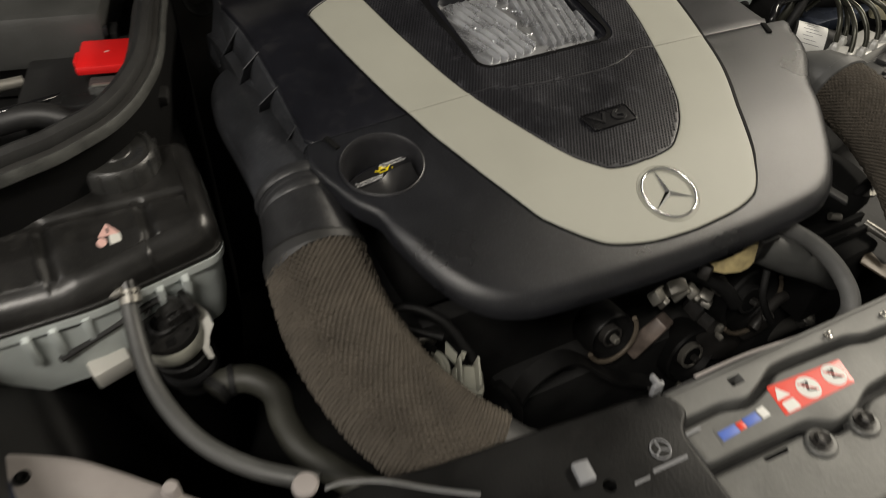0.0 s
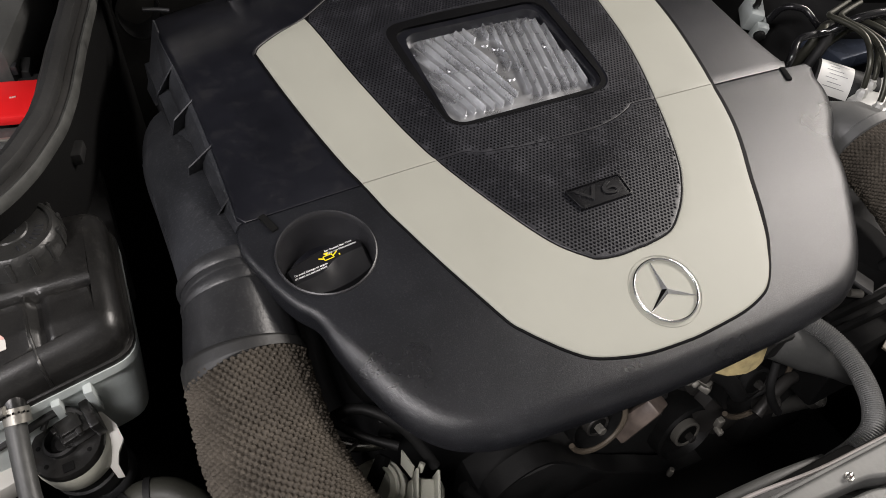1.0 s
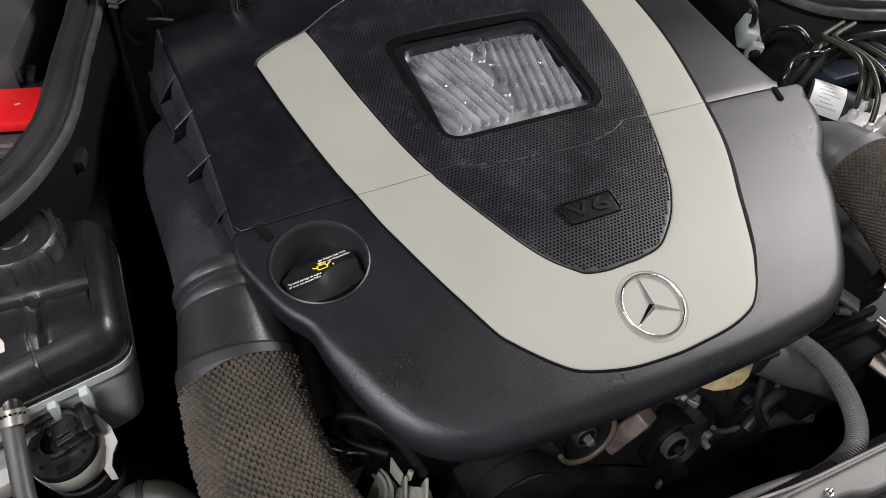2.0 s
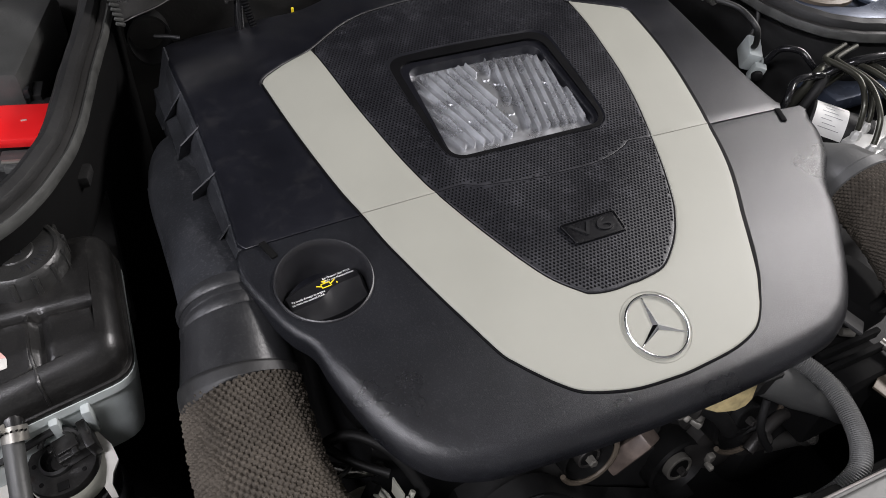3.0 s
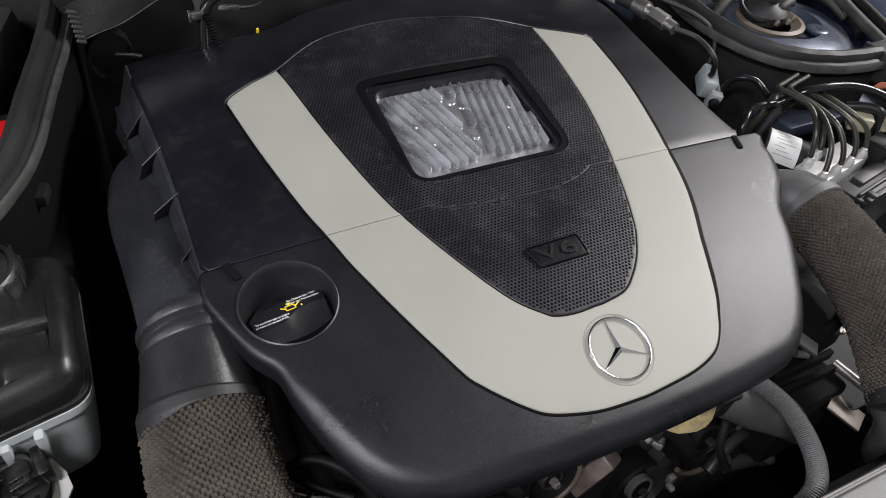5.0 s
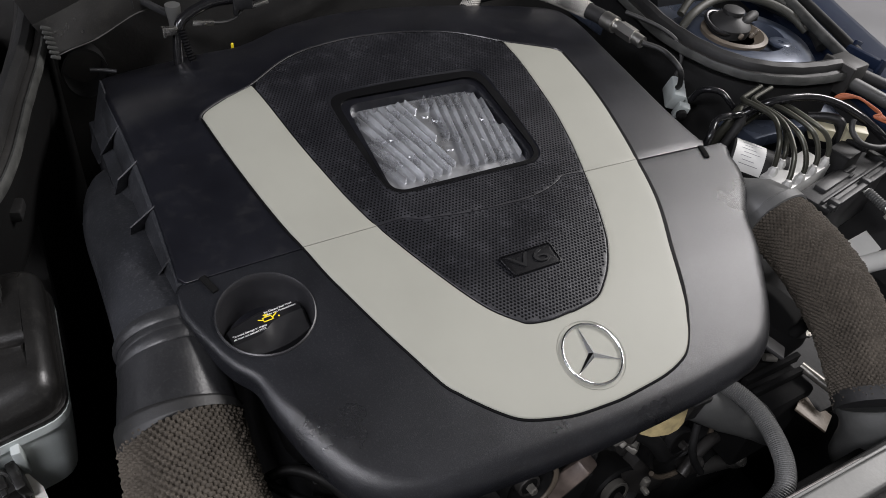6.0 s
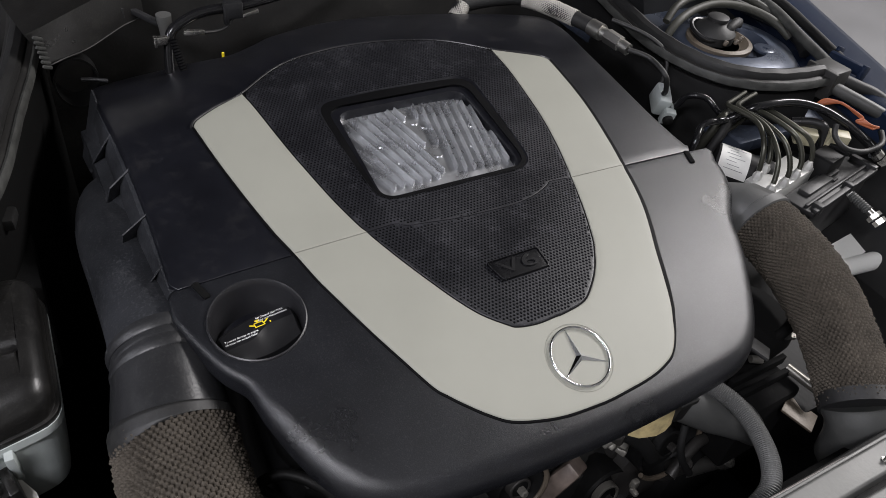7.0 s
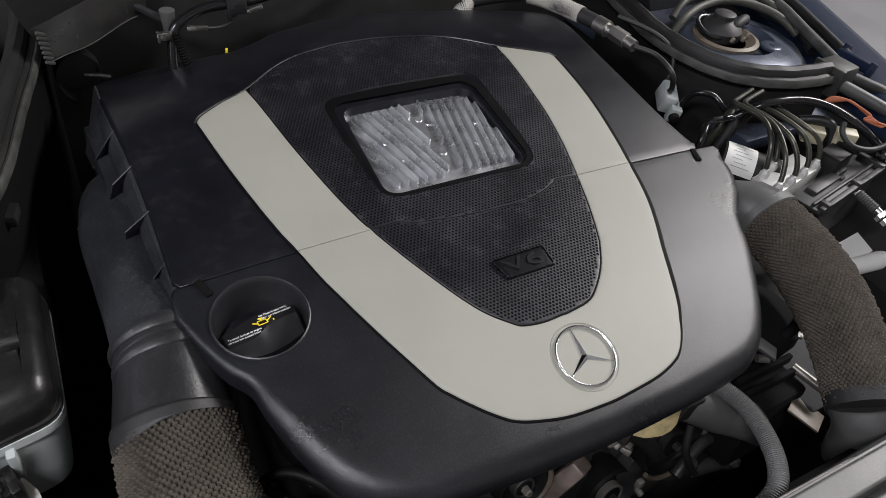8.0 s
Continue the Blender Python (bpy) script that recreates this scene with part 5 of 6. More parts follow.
part("dark_bracket", merge(block((0.016, 0.010, 0.03), (0.100, -0.050, 0.755), 0.002, (0, 15, 0)), block((0.022, 0.006, 0.006), (0.098, -0.055, 0.768), 0.001)), M_DARK, engine)
part("dark_pipe", tube([(0.03, 0.02, 0.70), (0.075, -0.018, 0.690), (0.10, -0.032, 0.672), (0.115, -0.040, 0.650)], 0.008, 14), M_DARK, engine)
foam = [[Vector((x, y + 0.012, z + 0.004)), Vector((x, y + 0.002, z + h)), Vector((x, y - 0.002, z + 0.55 * h)), Vector((x + 0.001, y - 0.004, z + 0.004)), Vector((x, y + 0.004, z - 0.002))]
        for x, y, z, h in ((0.044, -0.044, 0.737, 0.010), (0.052, -0.049, 0.735, 0.017), (0.060, -0.051, 0.734, 0.022), (0.070, -0.053, 0.733, 0.028), (0.080, -0.053, 0.734, 0.031), (0.088, -0.051, 0.737, 0.031), (0.094, -0.047, 0.744, 0.026))]
single("foam_strip", lofted(foam), M_FOAM, "torn yellowed foam strip under the cover edge", "foam strip")
house = thing("thermostat_housing", (-0.2, 0.03, 0.60), "pale greenish plastic thermostat housing beside the hose", "thermostat housing")


def aimed(at, axis):
    """A place whose z-axis points along the given direction."""
    return Matrix.Translation(at) @ Vector(axis).to_track_quat("Z", "Y").to_matrix().to_4x4()


HM = aimed((-0.2305, 0.012, 0.686), (-0.42, -0.10, 0.72))
part("neck", lathe([(0.0185, -0.034), (0.0195, -0.012), (0.0198, 0.006), (0.0190, 0.0075), (0.0178, 0.006), (0.0172, -0.010), (0.004, -0.0105)], 44, HM), M_HOUSE, house, "pale plastic pipe neck with an open mouth")
for d, r1 in ((-0.003, 0.0222), (-0.010, 0.0240)):
    part("flange_ring", lathe([(0.0190, d - 0.0012), (r1, d - 0.0012), (r1 + 0.0005, d), (r1, d + 0.0012), (0.0190, d + 0.0012)], 44, HM), M_HOUSE, house)
bar_black = block((0.054, 0.0095, 0.012), (0, 0, 0.003), 0.002)
bar_black.transform(HM @ pose(0, 0, 0, 0, 0, math.degrees(math.atan2(*reversed((HM.inverted().to_3x3() @ Vector((0.83, 0.55, 0.0))).xy)))))
part("crossing_bar", bar_black, M_LINER_SHADE, house, "black bar across the mouth")
part("body", merge(block((0.036, 0.038, 0.050), (-0.194, -0.004, 0.655), 0.008, (10, 12, -22), taper=0.85), block((0.020, 0.018, 0.040), (-0.208, -0.020, 0.654), 0.004, (18, 8, -22))), M_HOUSE, house)
part("body_rib", block((0.0026, 0.034, 0.020), (-0.200, -0.004, 0.682), 0.001, (10, 10, -22)), M_HOUSE, house)
part("body_rib", block((0.0026, 0.030, 0.022), (-0.184, -0.010, 0.680), 0.001, (10, 10, -22)), M_HOUSE, house)
part("lever", blade([(-0.197, 0.030, 0.692), (-0.194, 0.012, 0.692), (-0.198, 0.008, 0.684), (-0.201, 0.022, 0.684)], 0.0014), M_HOUSE, house)
part("nipple", tube([(-0.190, 0.010, 0.684), (-0.186, 0.013, 0.690)], 0.0026, 12), M_HOUSE, house)
part("clip", merge(tube([(-0.262, 0.044, 0.700), (-0.250, 0.040, 0.702), (-0.232, 0.046, 0.700), (-0.220, 0.056, 0.694)], 0.0018, 8), blade([(-0.262, 0.040, 0.700), (-0.250, 0.038, 0.704), (-0.240, 0.032, 0.700), (-0.256, 0.032, 0.696)], 0.0016)), M_RAIL, house, "bent steel spring clip")
part("tube_end", tube([(-0.245, 0.06, 0.69), (-0.225, 0.050, 0.688), (-0.20, 0.05, 0.675)], 0.006, 10), M_STEEL, house)
part("wiring", merge(tube([(-0.25, 0.075, 0.70), (-0.22, 0.07, 0.712), (-0.19, 0.045, 0.70), (-0.17, 0.02, 0.66)], 0.005, 10), tube([(-0.26, 0.09, 0.72), (-0.23, 0.055, 0.705), (-0.20, 0.03, 0.70)], 0.004, 10)), M_DARK, house)

house.matrix_basis = Matrix.Translation((-0.014, -0.008, 0.0)) @ house.matrix_basis

# ---- car body: wings, firewall, towers, hood ----
body = thing("car_body", (0.0, 0.6, 0.0), "dark blue car body with its hood up", "car")
for sgn in (1, -1):
    prof = []
    for y in np.linspace(-0.55, 1.6, 24):
        xi = 0.698 + 0.29 * (min(y, 0.75) - 0.448) + 0.10 * max(0.0, 0.10 - y)
        z = 0.845 + 0.06 * max(-0.5, (y - 0.4)) - 0.18 * max(0.0, -y) ** 1.4
        sec = [(xi - 0.004, z - 0.16), (xi, z - 0.030), (xi + 0.012, z - 0.024), (xi + 0.016, z - 0.004), (xi + 0.024, z), (xi + 0.085, z + 0.002), (xi + 0.105, z - 0.004), (xi + 0.122, z - 0.030), (xi + 0.145, z - 0.2), (xi + 0.145, z - 0.55), (xi + 0.08, z - 0.57), (xi + 0.05, z - 0.2)]
        prof.append([Vector((sgn * x, y, zz)) for x, zz in sec])
    wing = part("wing", lofted(prof), M_BLUE, body, "dark blue painted wing")
    part("inner_wing", lofted([[Vector((sgn * x, y, z)) for x, z in ((0.697 + 0.29 * (min(y, 0.75) - 0.448) + 0.10 * max(0.0, 0.10 - y), 0.80 - 0.18 * max(0.0, -y) ** 1.4), (0.58, 0.74), (0.545, 0.70), (0.50, 0.50), (0.48, 0.20), (0.50, 0.20), (0.55, 0.5), (0.58, 0.70), (0.699 + 0.29 * (min(y, 0.75) - 0.448) + 0.10 * max(0.0, 0.10 - y), 0.78 - 0.18 * max(0.0, -y) ** 1.4))] for y in np.linspace(-0.3, 0.75, 10)]), M_DARK, body)
part("firewall", merge(block((1.36, 0.03, 0.73), (0, 0.640, 0.545), 0.004), block((1.36, 0.30, 0.03), (0, 0.78, 0.925), 0.01)), M_SEAL, body, "black firewall lining")
part("under_tray", block((1.0, 1.2, 0.02), (0, 0.1, 0.19), 0.004), M_DARK, body)
part("front_bumper", block((1.6, 0.25, 0.45), (0, -0.50, 0.45), 0.08), M_BLUE, body, "dark blue front bumper")
HOOD = Matrix.Translation((0, 0.92, 0.98)) @ pose(0, 0, 0, 118, 0, 0)
hood = part("hood", block((1.50, 1.15, 0.02), (0, 0.575, 0.012), 0.008), M_BLUE, body, "dark blue raised hood")
hood.data.transform(HOOD)
part("hood_lining", block((1.36, 1.02, 0.02), (0, 0.575, 0.034), 0.009), M_LINING, hood, "black felt hood lining").data.transform(HOOD)
part("cabin", merge(block((1.5, 2.2, 0.25), (0, 2.05, 0.85), 0.05), block((1.35, 1.4, 0.45), (0, 2.2, 1.2), 0.12)), M_BLUE, body)
for sx in (-0.75, 0.75):
    for sy in (-0.08, 2.6):
        wheel = part("wheel", lathe([(0.17, -0.1), (0.30, -0.1), (0.32, -0.07), (0.32, 0.07), (0.30, 0.1), (0.17, 0.1)], 40, Matrix.Translation((sx, sy, 0.32)) @ pose(0, 0, 0, 0, 90, 0)), M_RUBBER, body)

# partition walls under the rubber seals
SEAL_L = [(-0.318, 0.64), (-0.326, 0.575), (-0.342, 0.495), (-0.363, 0.416), (-0.389, 0.317), (-0.420, 0.258), (-0.450, 0.228), (-0.503, 0.203), (-0.58, 0.19), (-0.70, 0.19)]
SEAL_R = [(0.500, 0.695), (0.470, 0.61), (0.445, 0.515), (0.428, 0.44), (0.421, 0.398), (0.424, 0.346), (0.437, 0.305), (0.459, 0.276), (0.490, 0.257), (0.530, 0.2445), (0.583, 0.239)]


def ribbon(plan, z0, z1, thick):
    line, _ = even(spline(plan, 8), 60)
    rings = []
    for i, p in enumerate(line):
        d = (line[min(i + 1, 60)] - line[max(i - 1, 0)]).normalized()
        n = Vector((-d.y, d.x)) * thick / 2
        rings.append([Vector((p.x + n.x, p.y + n.y, z1)), Vector((p.x - n.x, p.y - n.y, z1)), Vector((p.x - n.x, p.y - n.y, z0)), Vector((p.x + n.x, p.y + n.y, z0))])
    return lofted(rings)


def rubber_seal(plan, z, side, prof):
    """One strand of a rubber seal, of the given section; its edge side faces the engine."""
    line, _ = even(spline(plan, 8), 140)
    rings = []
    for i, p in enumerate(line):
        d = (line[min(i + 1, 140)] - line[max(i - 1, 0)]).normalized()
        n = Vector((-d.y, d.x)) * side
        wob = 0.0003 * math.sin(i * 0.7)
        rings.append([Vector((p.x + 0.8 * n.x * a, p.y + 0.8 * n.y * a, z + b + wob)) for a, b in prof])
    return lofted(rings)


part("partition_wall", ribbon(SEAL_L, 0.30, 0.866, 0.012), M_LINER_SHADE, body, "black partition panel")
part("partition_wall", ribbon(SEAL_R, 0.30, 0.833, 0.012), M_DARK, body, "black partition panel")
def seal_thing(plan, z, label, side=1):
    seal = thing("rubber_seal", (plan[4][0], plan[4][1], z - 0.02), label, "rubber seal", "hood seals")
    part("flange", rubber_seal(plan, z, side, [(-0.021, -0.014), (-0.021, 0.000), (-0.016, 0.004), (0.012, 0.003), (0.0175, -0.001), (0.0185, -0.004), (0.016, -0.007), (0.0, -0.016)]), M_SEAL, seal, "flat rubber flange")
    part("bulb", rubber_seal(plan, z, side, [(-0.014, 0.002), (-0.014, 0.008), (-0.010, 0.013), (-0.003, 0.015), (0.004, 0.012), (0.007, 0.006), (0.006, 0.001)]), M_RUBBER, seal, "hollow rubber bulb")
    part("worn_edge", rubber_seal(plan, z, side, [(0.0150, -0.002), (0.0150, 0.003), (0.0178, 0.004), (0.0205, 0.001), (0.0205, -0.006), (0.0175, -0.008)]), M_EDGE, seal, "worn grey edge of the seal")
    return seal


seal_thing(SEAL_L, 0.880, "worn black rubber hood seal on a partition panel")
seal_thing(SEAL_R, 0.850, "worn black rubber hood seal round the strut tower", -1)
part("seal_end", merge(block((0.042, 0.040, 0.036), (0.601, 0.2415, 0.843), 0.004, (0, 0, 4)), block((0.006, 0.046, 0.040), (0.583, 0.2400, 0.842), 0.002, (0, 0, 4))), M_SEAL, body, "worn rubber end block of the seal")
# strut tower
tower = part("strut_tower", lathe([(0.150, 0.60), (0.138, 0.74), (0.122, 0.795), (0.108, 0.822), (0.092, 0.837), (0.076, 0.842), (0.055, 0.844), (0.052, 0.838), (0.045, 0.826), (0.002, 0.826)], 56, pose(0.556, 0.374, -0.004)), M_BLUEIN, body, "blue-grey painted strut tower")
part("strut_plate", lathe([(0.047, 0.838), (0.047, 0.843), (0.041, 0.845), (0.034, 0.841), (0.030, 0.838)], 40, pose(0.533, 0.376, 0.0)), M_TAN, tower, "rusty strut top plate")
part("strut_mount", lathe([(0.030, 0.836), (0.031, 0.848), (0.025, 0.856), (0.016, 0.860), (0.0130, 0.863), (0.0150, 0.864), (0.0150, 0.8685), (0.012, 0.870), (0.002, 0.8705)], 32, pose(0.533, 0.390, 0.002)), M_RUBBER, tower, "black rubber strut mount")
part("mount_ring", tube([(0.516 + 0.020 * math.cos(a), 0.391 + 0.022 * math.sin(a), 0.852 + 0.006 * math.sin(a)) for a in np.linspace(0, 2 * math.pi, 33)], 0.0032, 8, raw=True, cap=False), M_GLOSS, tower, "black spring ring")
part("mount_clip", tube([(0.530, 0.374, 0.850), (0.542, 0.374, 0.858), (0.558, 0.378, 0.862), (0.572, 0.384, 0.860), (0.584, 0.388, 0.850)], [0.003, 0.007, 0.0075, 0.006, 0.003], 10), M_RUBBER, tower, "curved black rubber strap")
for bx, by, bs in ((0.526, 0.358, 0.012), (0.545, 0.356, 0.009), (0.560, 0.362, 0.010)):
    part("rust_tab", block((bs, 0.006, 0.008), (bx, by, 0.846), 0.002, (10, 20, 30)), M_TAN, tower, "rusty metal tab")
part("tower_cap", lathe([(0.0155, 0.0), (0.0155, 0.003), (0.013, 0.0045), (0.004, 0.004), (0.0035, 0.0025), (0.001, 0.0025)], 28, pose(0.588, 0.338, 0.836)), M_BLUEIN, tower, "round pressed cap on the tower")
part("tower_shelf", block((0.27, 0.42, 0.02), (0.580, 0.43, 0.775), 0.005), M_BLUEIN, body, "blue-grey inner shelf")
part("cowl_panel", lofted([[Vector((x, y, z)) for x, z in ((0.44, 0.90), (0.47, 0.935), (0.56, 0.945), (0.60, 0.90), (0.58, 0.85), (0.46, 0.85))] for y in (0.46, 0.50, 0.62)]), M_COLLAR, body, "grey plastic cowl corner")

# ---- gutter trims and cables along the wing ----
for pts, rad, mat, label in (
        ([(0.658, 0.318, 0.830), (0.668, 0.345, 0.838), (0.664, 0.385, 0.845), (0.640, 0.425, 0.852), (0.610, 0.462, 0.860), (0.58, 0.52, 0.866)], 0.0080, M_RUBBER, "black rubber cable round the strut tower"),
        ([(0.632, 0.262, 0.846), (0.644, 0.330, 0.855), (0.658, 0.395, 0.863), (0.655, 0.455, 0.868), (0.64, 0.54, 0.875)], 0.0075, M_EDGE, "worn grey gutter trim along the wing"),
        ([(0.655, 0.262, 0.850), (0.672, 0.335, 0.858), (0.682, 0.400, 0.866), (0.676, 0.470, 0.872), (0.66, 0.56, 0.878)], 0.0070, M_DARK, "black gutter trim along the wing"),
        ([(0.455, 0.405, 0.840), (0.479, 0.412, 0.860), (0.524, 0.427, 0.865), (0.569, 0.428, 0.868), (0.611, 0.410, 0.865), (0.640, 0.380, 0.856), (0.655, 0.350, 0.840)], 0.0060, M_OLIVE, "olive rubber hose behind the strut tower"),
        ([(0.470, 0.425, 0.855), (0.495, 0.436, 0.870), (0.538, 0.446, 0.875), (0.590, 0.448, 0.875), (0.635, 0.425, 0.868), (0.660, 0.390, 0.855)], 0.0055, M_OLIVE, "olive rubber hose behind the strut tower"),
        ([(0.597, 0.232, 0.838), (0.618, 0.200, 0.830), (0.633, 0.175, 0.824), (0.650, 0.150, 0.816), (0.66, 0.11, 0.80)], 0.0085, M_NECK, "grey sheathed cable below the wing"),
        ([(0.622, 0.236, 0.842), (0.642, 0.215, 0.836), (0.660, 0.195, 0.830), (0.68, 0.16, 0.815)], 0.0080, M_RUBBER, "black sheathed cable below the wing")):
    single("cable", tube(pts, rad, 14), mat, label, "cable", "cables in the bay")
single("wing_clip", merge(block((0.010, 0.052, 0.016), (0.652, 0.252, 0.850), 0.003, (0, 0, 8)), block((0.022, 0.006, 0.022), (0.660, 0.228, 0.846), 0.002, (0, 20, 10)), block((0.022, 0.006, 0.022), (0.664, 0.276, 0.850), 0.002, (0, 20, 10))), M_BLUE, "dark blue sheet metal clip on the wing edge", "clip")
orange = thing("wire_bundle", (0.56, 0.17, 0.83), "small bundle of orange-brown wires", "wires")
for k in range(6):
    o = 0.0022 * k
    part("wire", tube([(0.520 + o, 0.194, 0.842), (0.534 + o, 0.192 - o, 0.850), (0.549, 0.176 - 0.4 * o, 0.850), (0.553, 0.158 - o, 0.846), (0.556 - o, 0.137 + o, 0.842), (0.572 - o, 0.132, 0.837)], 0.0016, 6), M_COPPER, orange)

# ---- brake hydraulic unit ----
abs_unit = thing("brake_unit", (0.44, 0.14, 0.70), "brake hydraulic unit with metal block, black housing and steel lines", "brake unit")
ABSM = Matrix.Translation((0.4165, 0.137, 0.7805)) @ pose(0, 0, 0, 0, 0, 11)
metal = block((0.100, 0.036, 0.045), (0, 0, 0), 0.0015)
metal.transform(ABSM)
part("valve_block", metal, M_BLOCK, abs_unit, "bare aluminium valve block")
house2 = merge(block((0.150, 0.034, 0.065), (0.055, -0.042, -0.026), 0.004), block((0.160, 0.040, 0.006), (0.055, -0.042, 0.010), 0.0015), block((0.156, 0.007, 0.008), (0.056, -0.060, 0.013), 0.0012), block((0.156, 0.004, 0.006), (0.056, -0.049, 0.0145), 0.001), block((0.060, 0.014, 0.008), (0.030, -0.034, 0.014), 0.0015), block((0.008, 0.012, 0.012), (-0.010, -0.058, 0.014), 0.001), block((0.008, 0.012, 0.012), (0.066, -0.058, 0.014), 0.001), block((0.008, 0.034, 0.012), (0.132, -0.045, 0.014), 0.001))
house2.transform(ABSM)
part("control_housing", house2, M_HOUSING, abs_unit, "black plastic control housing")
plug2 = merge(block((0.040, 0.024, 0.030), (0.077, -0.019, 0.020), 0.0015), block((0.043, 0.027, 0.0035), (0.077, -0.019, 0.0355), 0.0010), block((0.026, 0.006, 0.014), (0.070, -0.034, 0.012), 0.0015), block((0.010, 0.006, 0.008), (0.064, -0.040, 0.012), 0.001), block((0.006, 0.030, 0.006), (0.090, -0.020, 0.0385), 0.001))
plug2.transform(ABSM)
part("plug", plug2, M_DARK, abs_unit, "black connector plug")
MA, MB = Vector((0.371, 0.198, 0.790)), Vector((0.414, 0.150, 0.784))
motor = part("motor", tube([MA, MA.lerp(MB, 0.04), MB], [0.022, 0.0245, 0.0245], 32, raw=False), M_DARK, abs_unit, "round black pump motor")
axis = (MB - MA).normalized()
across = Vector((-axis.y, axis.x, 0)).normalized()
lab = [[MA + axis * d + 0.0250 * (math.cos(a) * -across + math.sin(a) * Vector((0, 0, 1))) for d in (0.002, 0.038)] for a in np.linspace(radians(5), radians(150), 14)]
label_ob = part("paper_label", lofted(lab, cap=False, closed=False), M_PAPER, motor, "white paper label with dark print")
for k in range(9):
    a = radians(26 + 11 * k)
    rows = [[MA + axis * d + 0.0252 * (math.cos(b) * -across + math.sin(b) * Vector((0, 0, 1))) for d in (0.009 + 0.003 * (k % 2), 0.032 - 0.005 * (k % 3))] for b in (a, a + 0.028)]
    part("print_bar", lofted(rows, cap=False, closed=False), M_GREY, label_ob)
LINES = [
    [(0.378, 0.141, 0.803), (0.379, 0.144, 0.820), (0.383, 0.152, 0.838), (0.390, 0.168, 0.850), (0.393, 0.184, 0.854), (0.390, 0.208, 0.854), (0.390, 0.224, 0.852), (0.409, 0.233, 0.849), (0.445, 0.245, 0.847)],
    [(0.372, 0.115, 0.803), (0.378, 0.120, 0.820), (0.384, 0.131, 0.838), (0.392, 0.153, 0.850), (0.397, 0.174, 0.854), (0.395, 0.198, 0.855), (0.401, 0.217, 0.852), (0.419, 0.227, 0.849), (0.456, 0.238, 0.847)],
    [(0.399, 0.119, 0.803), (0.404, 0.122, 0.820), (0.406, 0.135, 0.838), (0.405, 0.155, 0.850), (0.403, 0.197, 0.852), (0.415, 0.226, 0.830), (0.413, 0.228, 0.80)],
    [(0.427, 0.125, 0.803), (0.433, 0.129, 0.820), (0.434, 0.142, 0.838), (0.430, 0.160, 0.848), (0.426, 0.203, 0.848), (0.430, 0.230, 0.830), (0.437, 0.247, 0.80)],
    [(0.457, 0.132, 0.803), (0.461, 0.135, 0.818), (0.459, 0.144, 0.834), (0.450, 0.161, 0.844), (0.445, 0.208, 0.844), (0.451, 0.230, 0.820), (0.429, 0.235, 0.80)],
    [(0.399, 0.148, 0.803), (0.404, 0.152, 0.820), (0.412, 0.168, 0.836), (0.420, 0.190, 0.842), (0.425, 0.215, 0.832)],
]
for pts in LINES:
    part("brake_line", tube(pts, 0.0031, 10, 5), M_PIPE, abs_unit, "olive coated steel brake line")
    part("line_nut", lathe([(0.0056, 0.0), (0.0056, 0.006), (0.0042, 0.008), (0.0034, 0.011)], 6, pose(pts[0][0], pts[0][1], 0.803)), M_BLOCK, abs_unit)
for pts, rad, mat in (
        ([(0.395, 0.225, 0.825), (0.411, 0.217, 0.840), (0.428, 0.207, 0.852), (0.471, 0.197, 0.855), (0.503, 0.178, 0.852), (0.530, 0.152, 0.840), (0.556, 0.128, 0.820), (0.571, 0.115, 0.806)], 0.0052, M_SHINY),
        ([(0.330, 0.205, 0.79), (0.337, 0.210, 0.820), (0.352, 0.221, 0.830), (0.362, 0.220, 0.835), (0.390, 0.217, 0.835)], 0.0042, M_SHINY),
        ([(0.479, 0.190, 0.830), (0.498, 0.173, 0.835), (0.507, 0.160, 0.830), (0.507, 0.150, 0.80)], 0.006, M_GLOSS),
        ([(0.496, 0.145, 0.850), (0.491, 0.137, 0.840), (0.498, 0.122, 0.830), (0.526, 0.112, 0.825), (0.554, 0.111, 0.830), (0.58, 0.13, 0.83)], 0.0035, M_RUBBER),
        ([(0.365, 0.215, 0.77), (0.375, 0.212, 0.80), (0.39, 0.215, 0.825), (0.41, 0.23, 0.83)], 0.006, M_DARK),
        ([(0.375, 0.235, 0.77), (0.385, 0.228, 0.81), (0.40, 0.23, 0.83), (0.43, 0.245, 0.82)], 0.006, M_PIPE)):
    single("cable", tube(pts, rad, 12), mat, "thin dark line round the brake unit", "cable", "cables in the bay")
single("cable_end", merge(tube([(0.567, 0.118, 0.809), (0.571, 0.113, 0.805)], 0.0088, 14), tube([(0.573, 0.111, 0.804), (0.578, 0.105, 0.800)], 0.0072, 6)), M_STEEL, "steel union at a cable end", "fitting")
part("bay_floor", block((0.34, 0.36, 0.02), (0.46, 0.10, 0.66), 0.006), M_DARK, body)
for bx, by, bz, tall, turn in ((0.489, 0.170, 0.815, 0.026, -40), (0.516, 0.146, 0.812, 0.044, -38)):
    plug_box = thing("wiring_plug", (bx, by, bz - tall / 2), "cream plastic plug beside the brake unit", "plug", "cream plugs")
    part("plug_body", block((0.026, 0.017, tall), (bx, by, bz), 0.002, (4, 0, turn)), M_CREAM, plug_box)
    part("plug_collar", block((0.029, 0.020, 0.010), (bx, by, bz - tall / 2 + 0.004), 0.0015, (4, 0, turn)), M_RIM, plug_box, "black plug collar")
rod = thing("threaded_rod", (0.47, 0.05, 0.79), "short black rod with a metal end beside the housing", "rod")
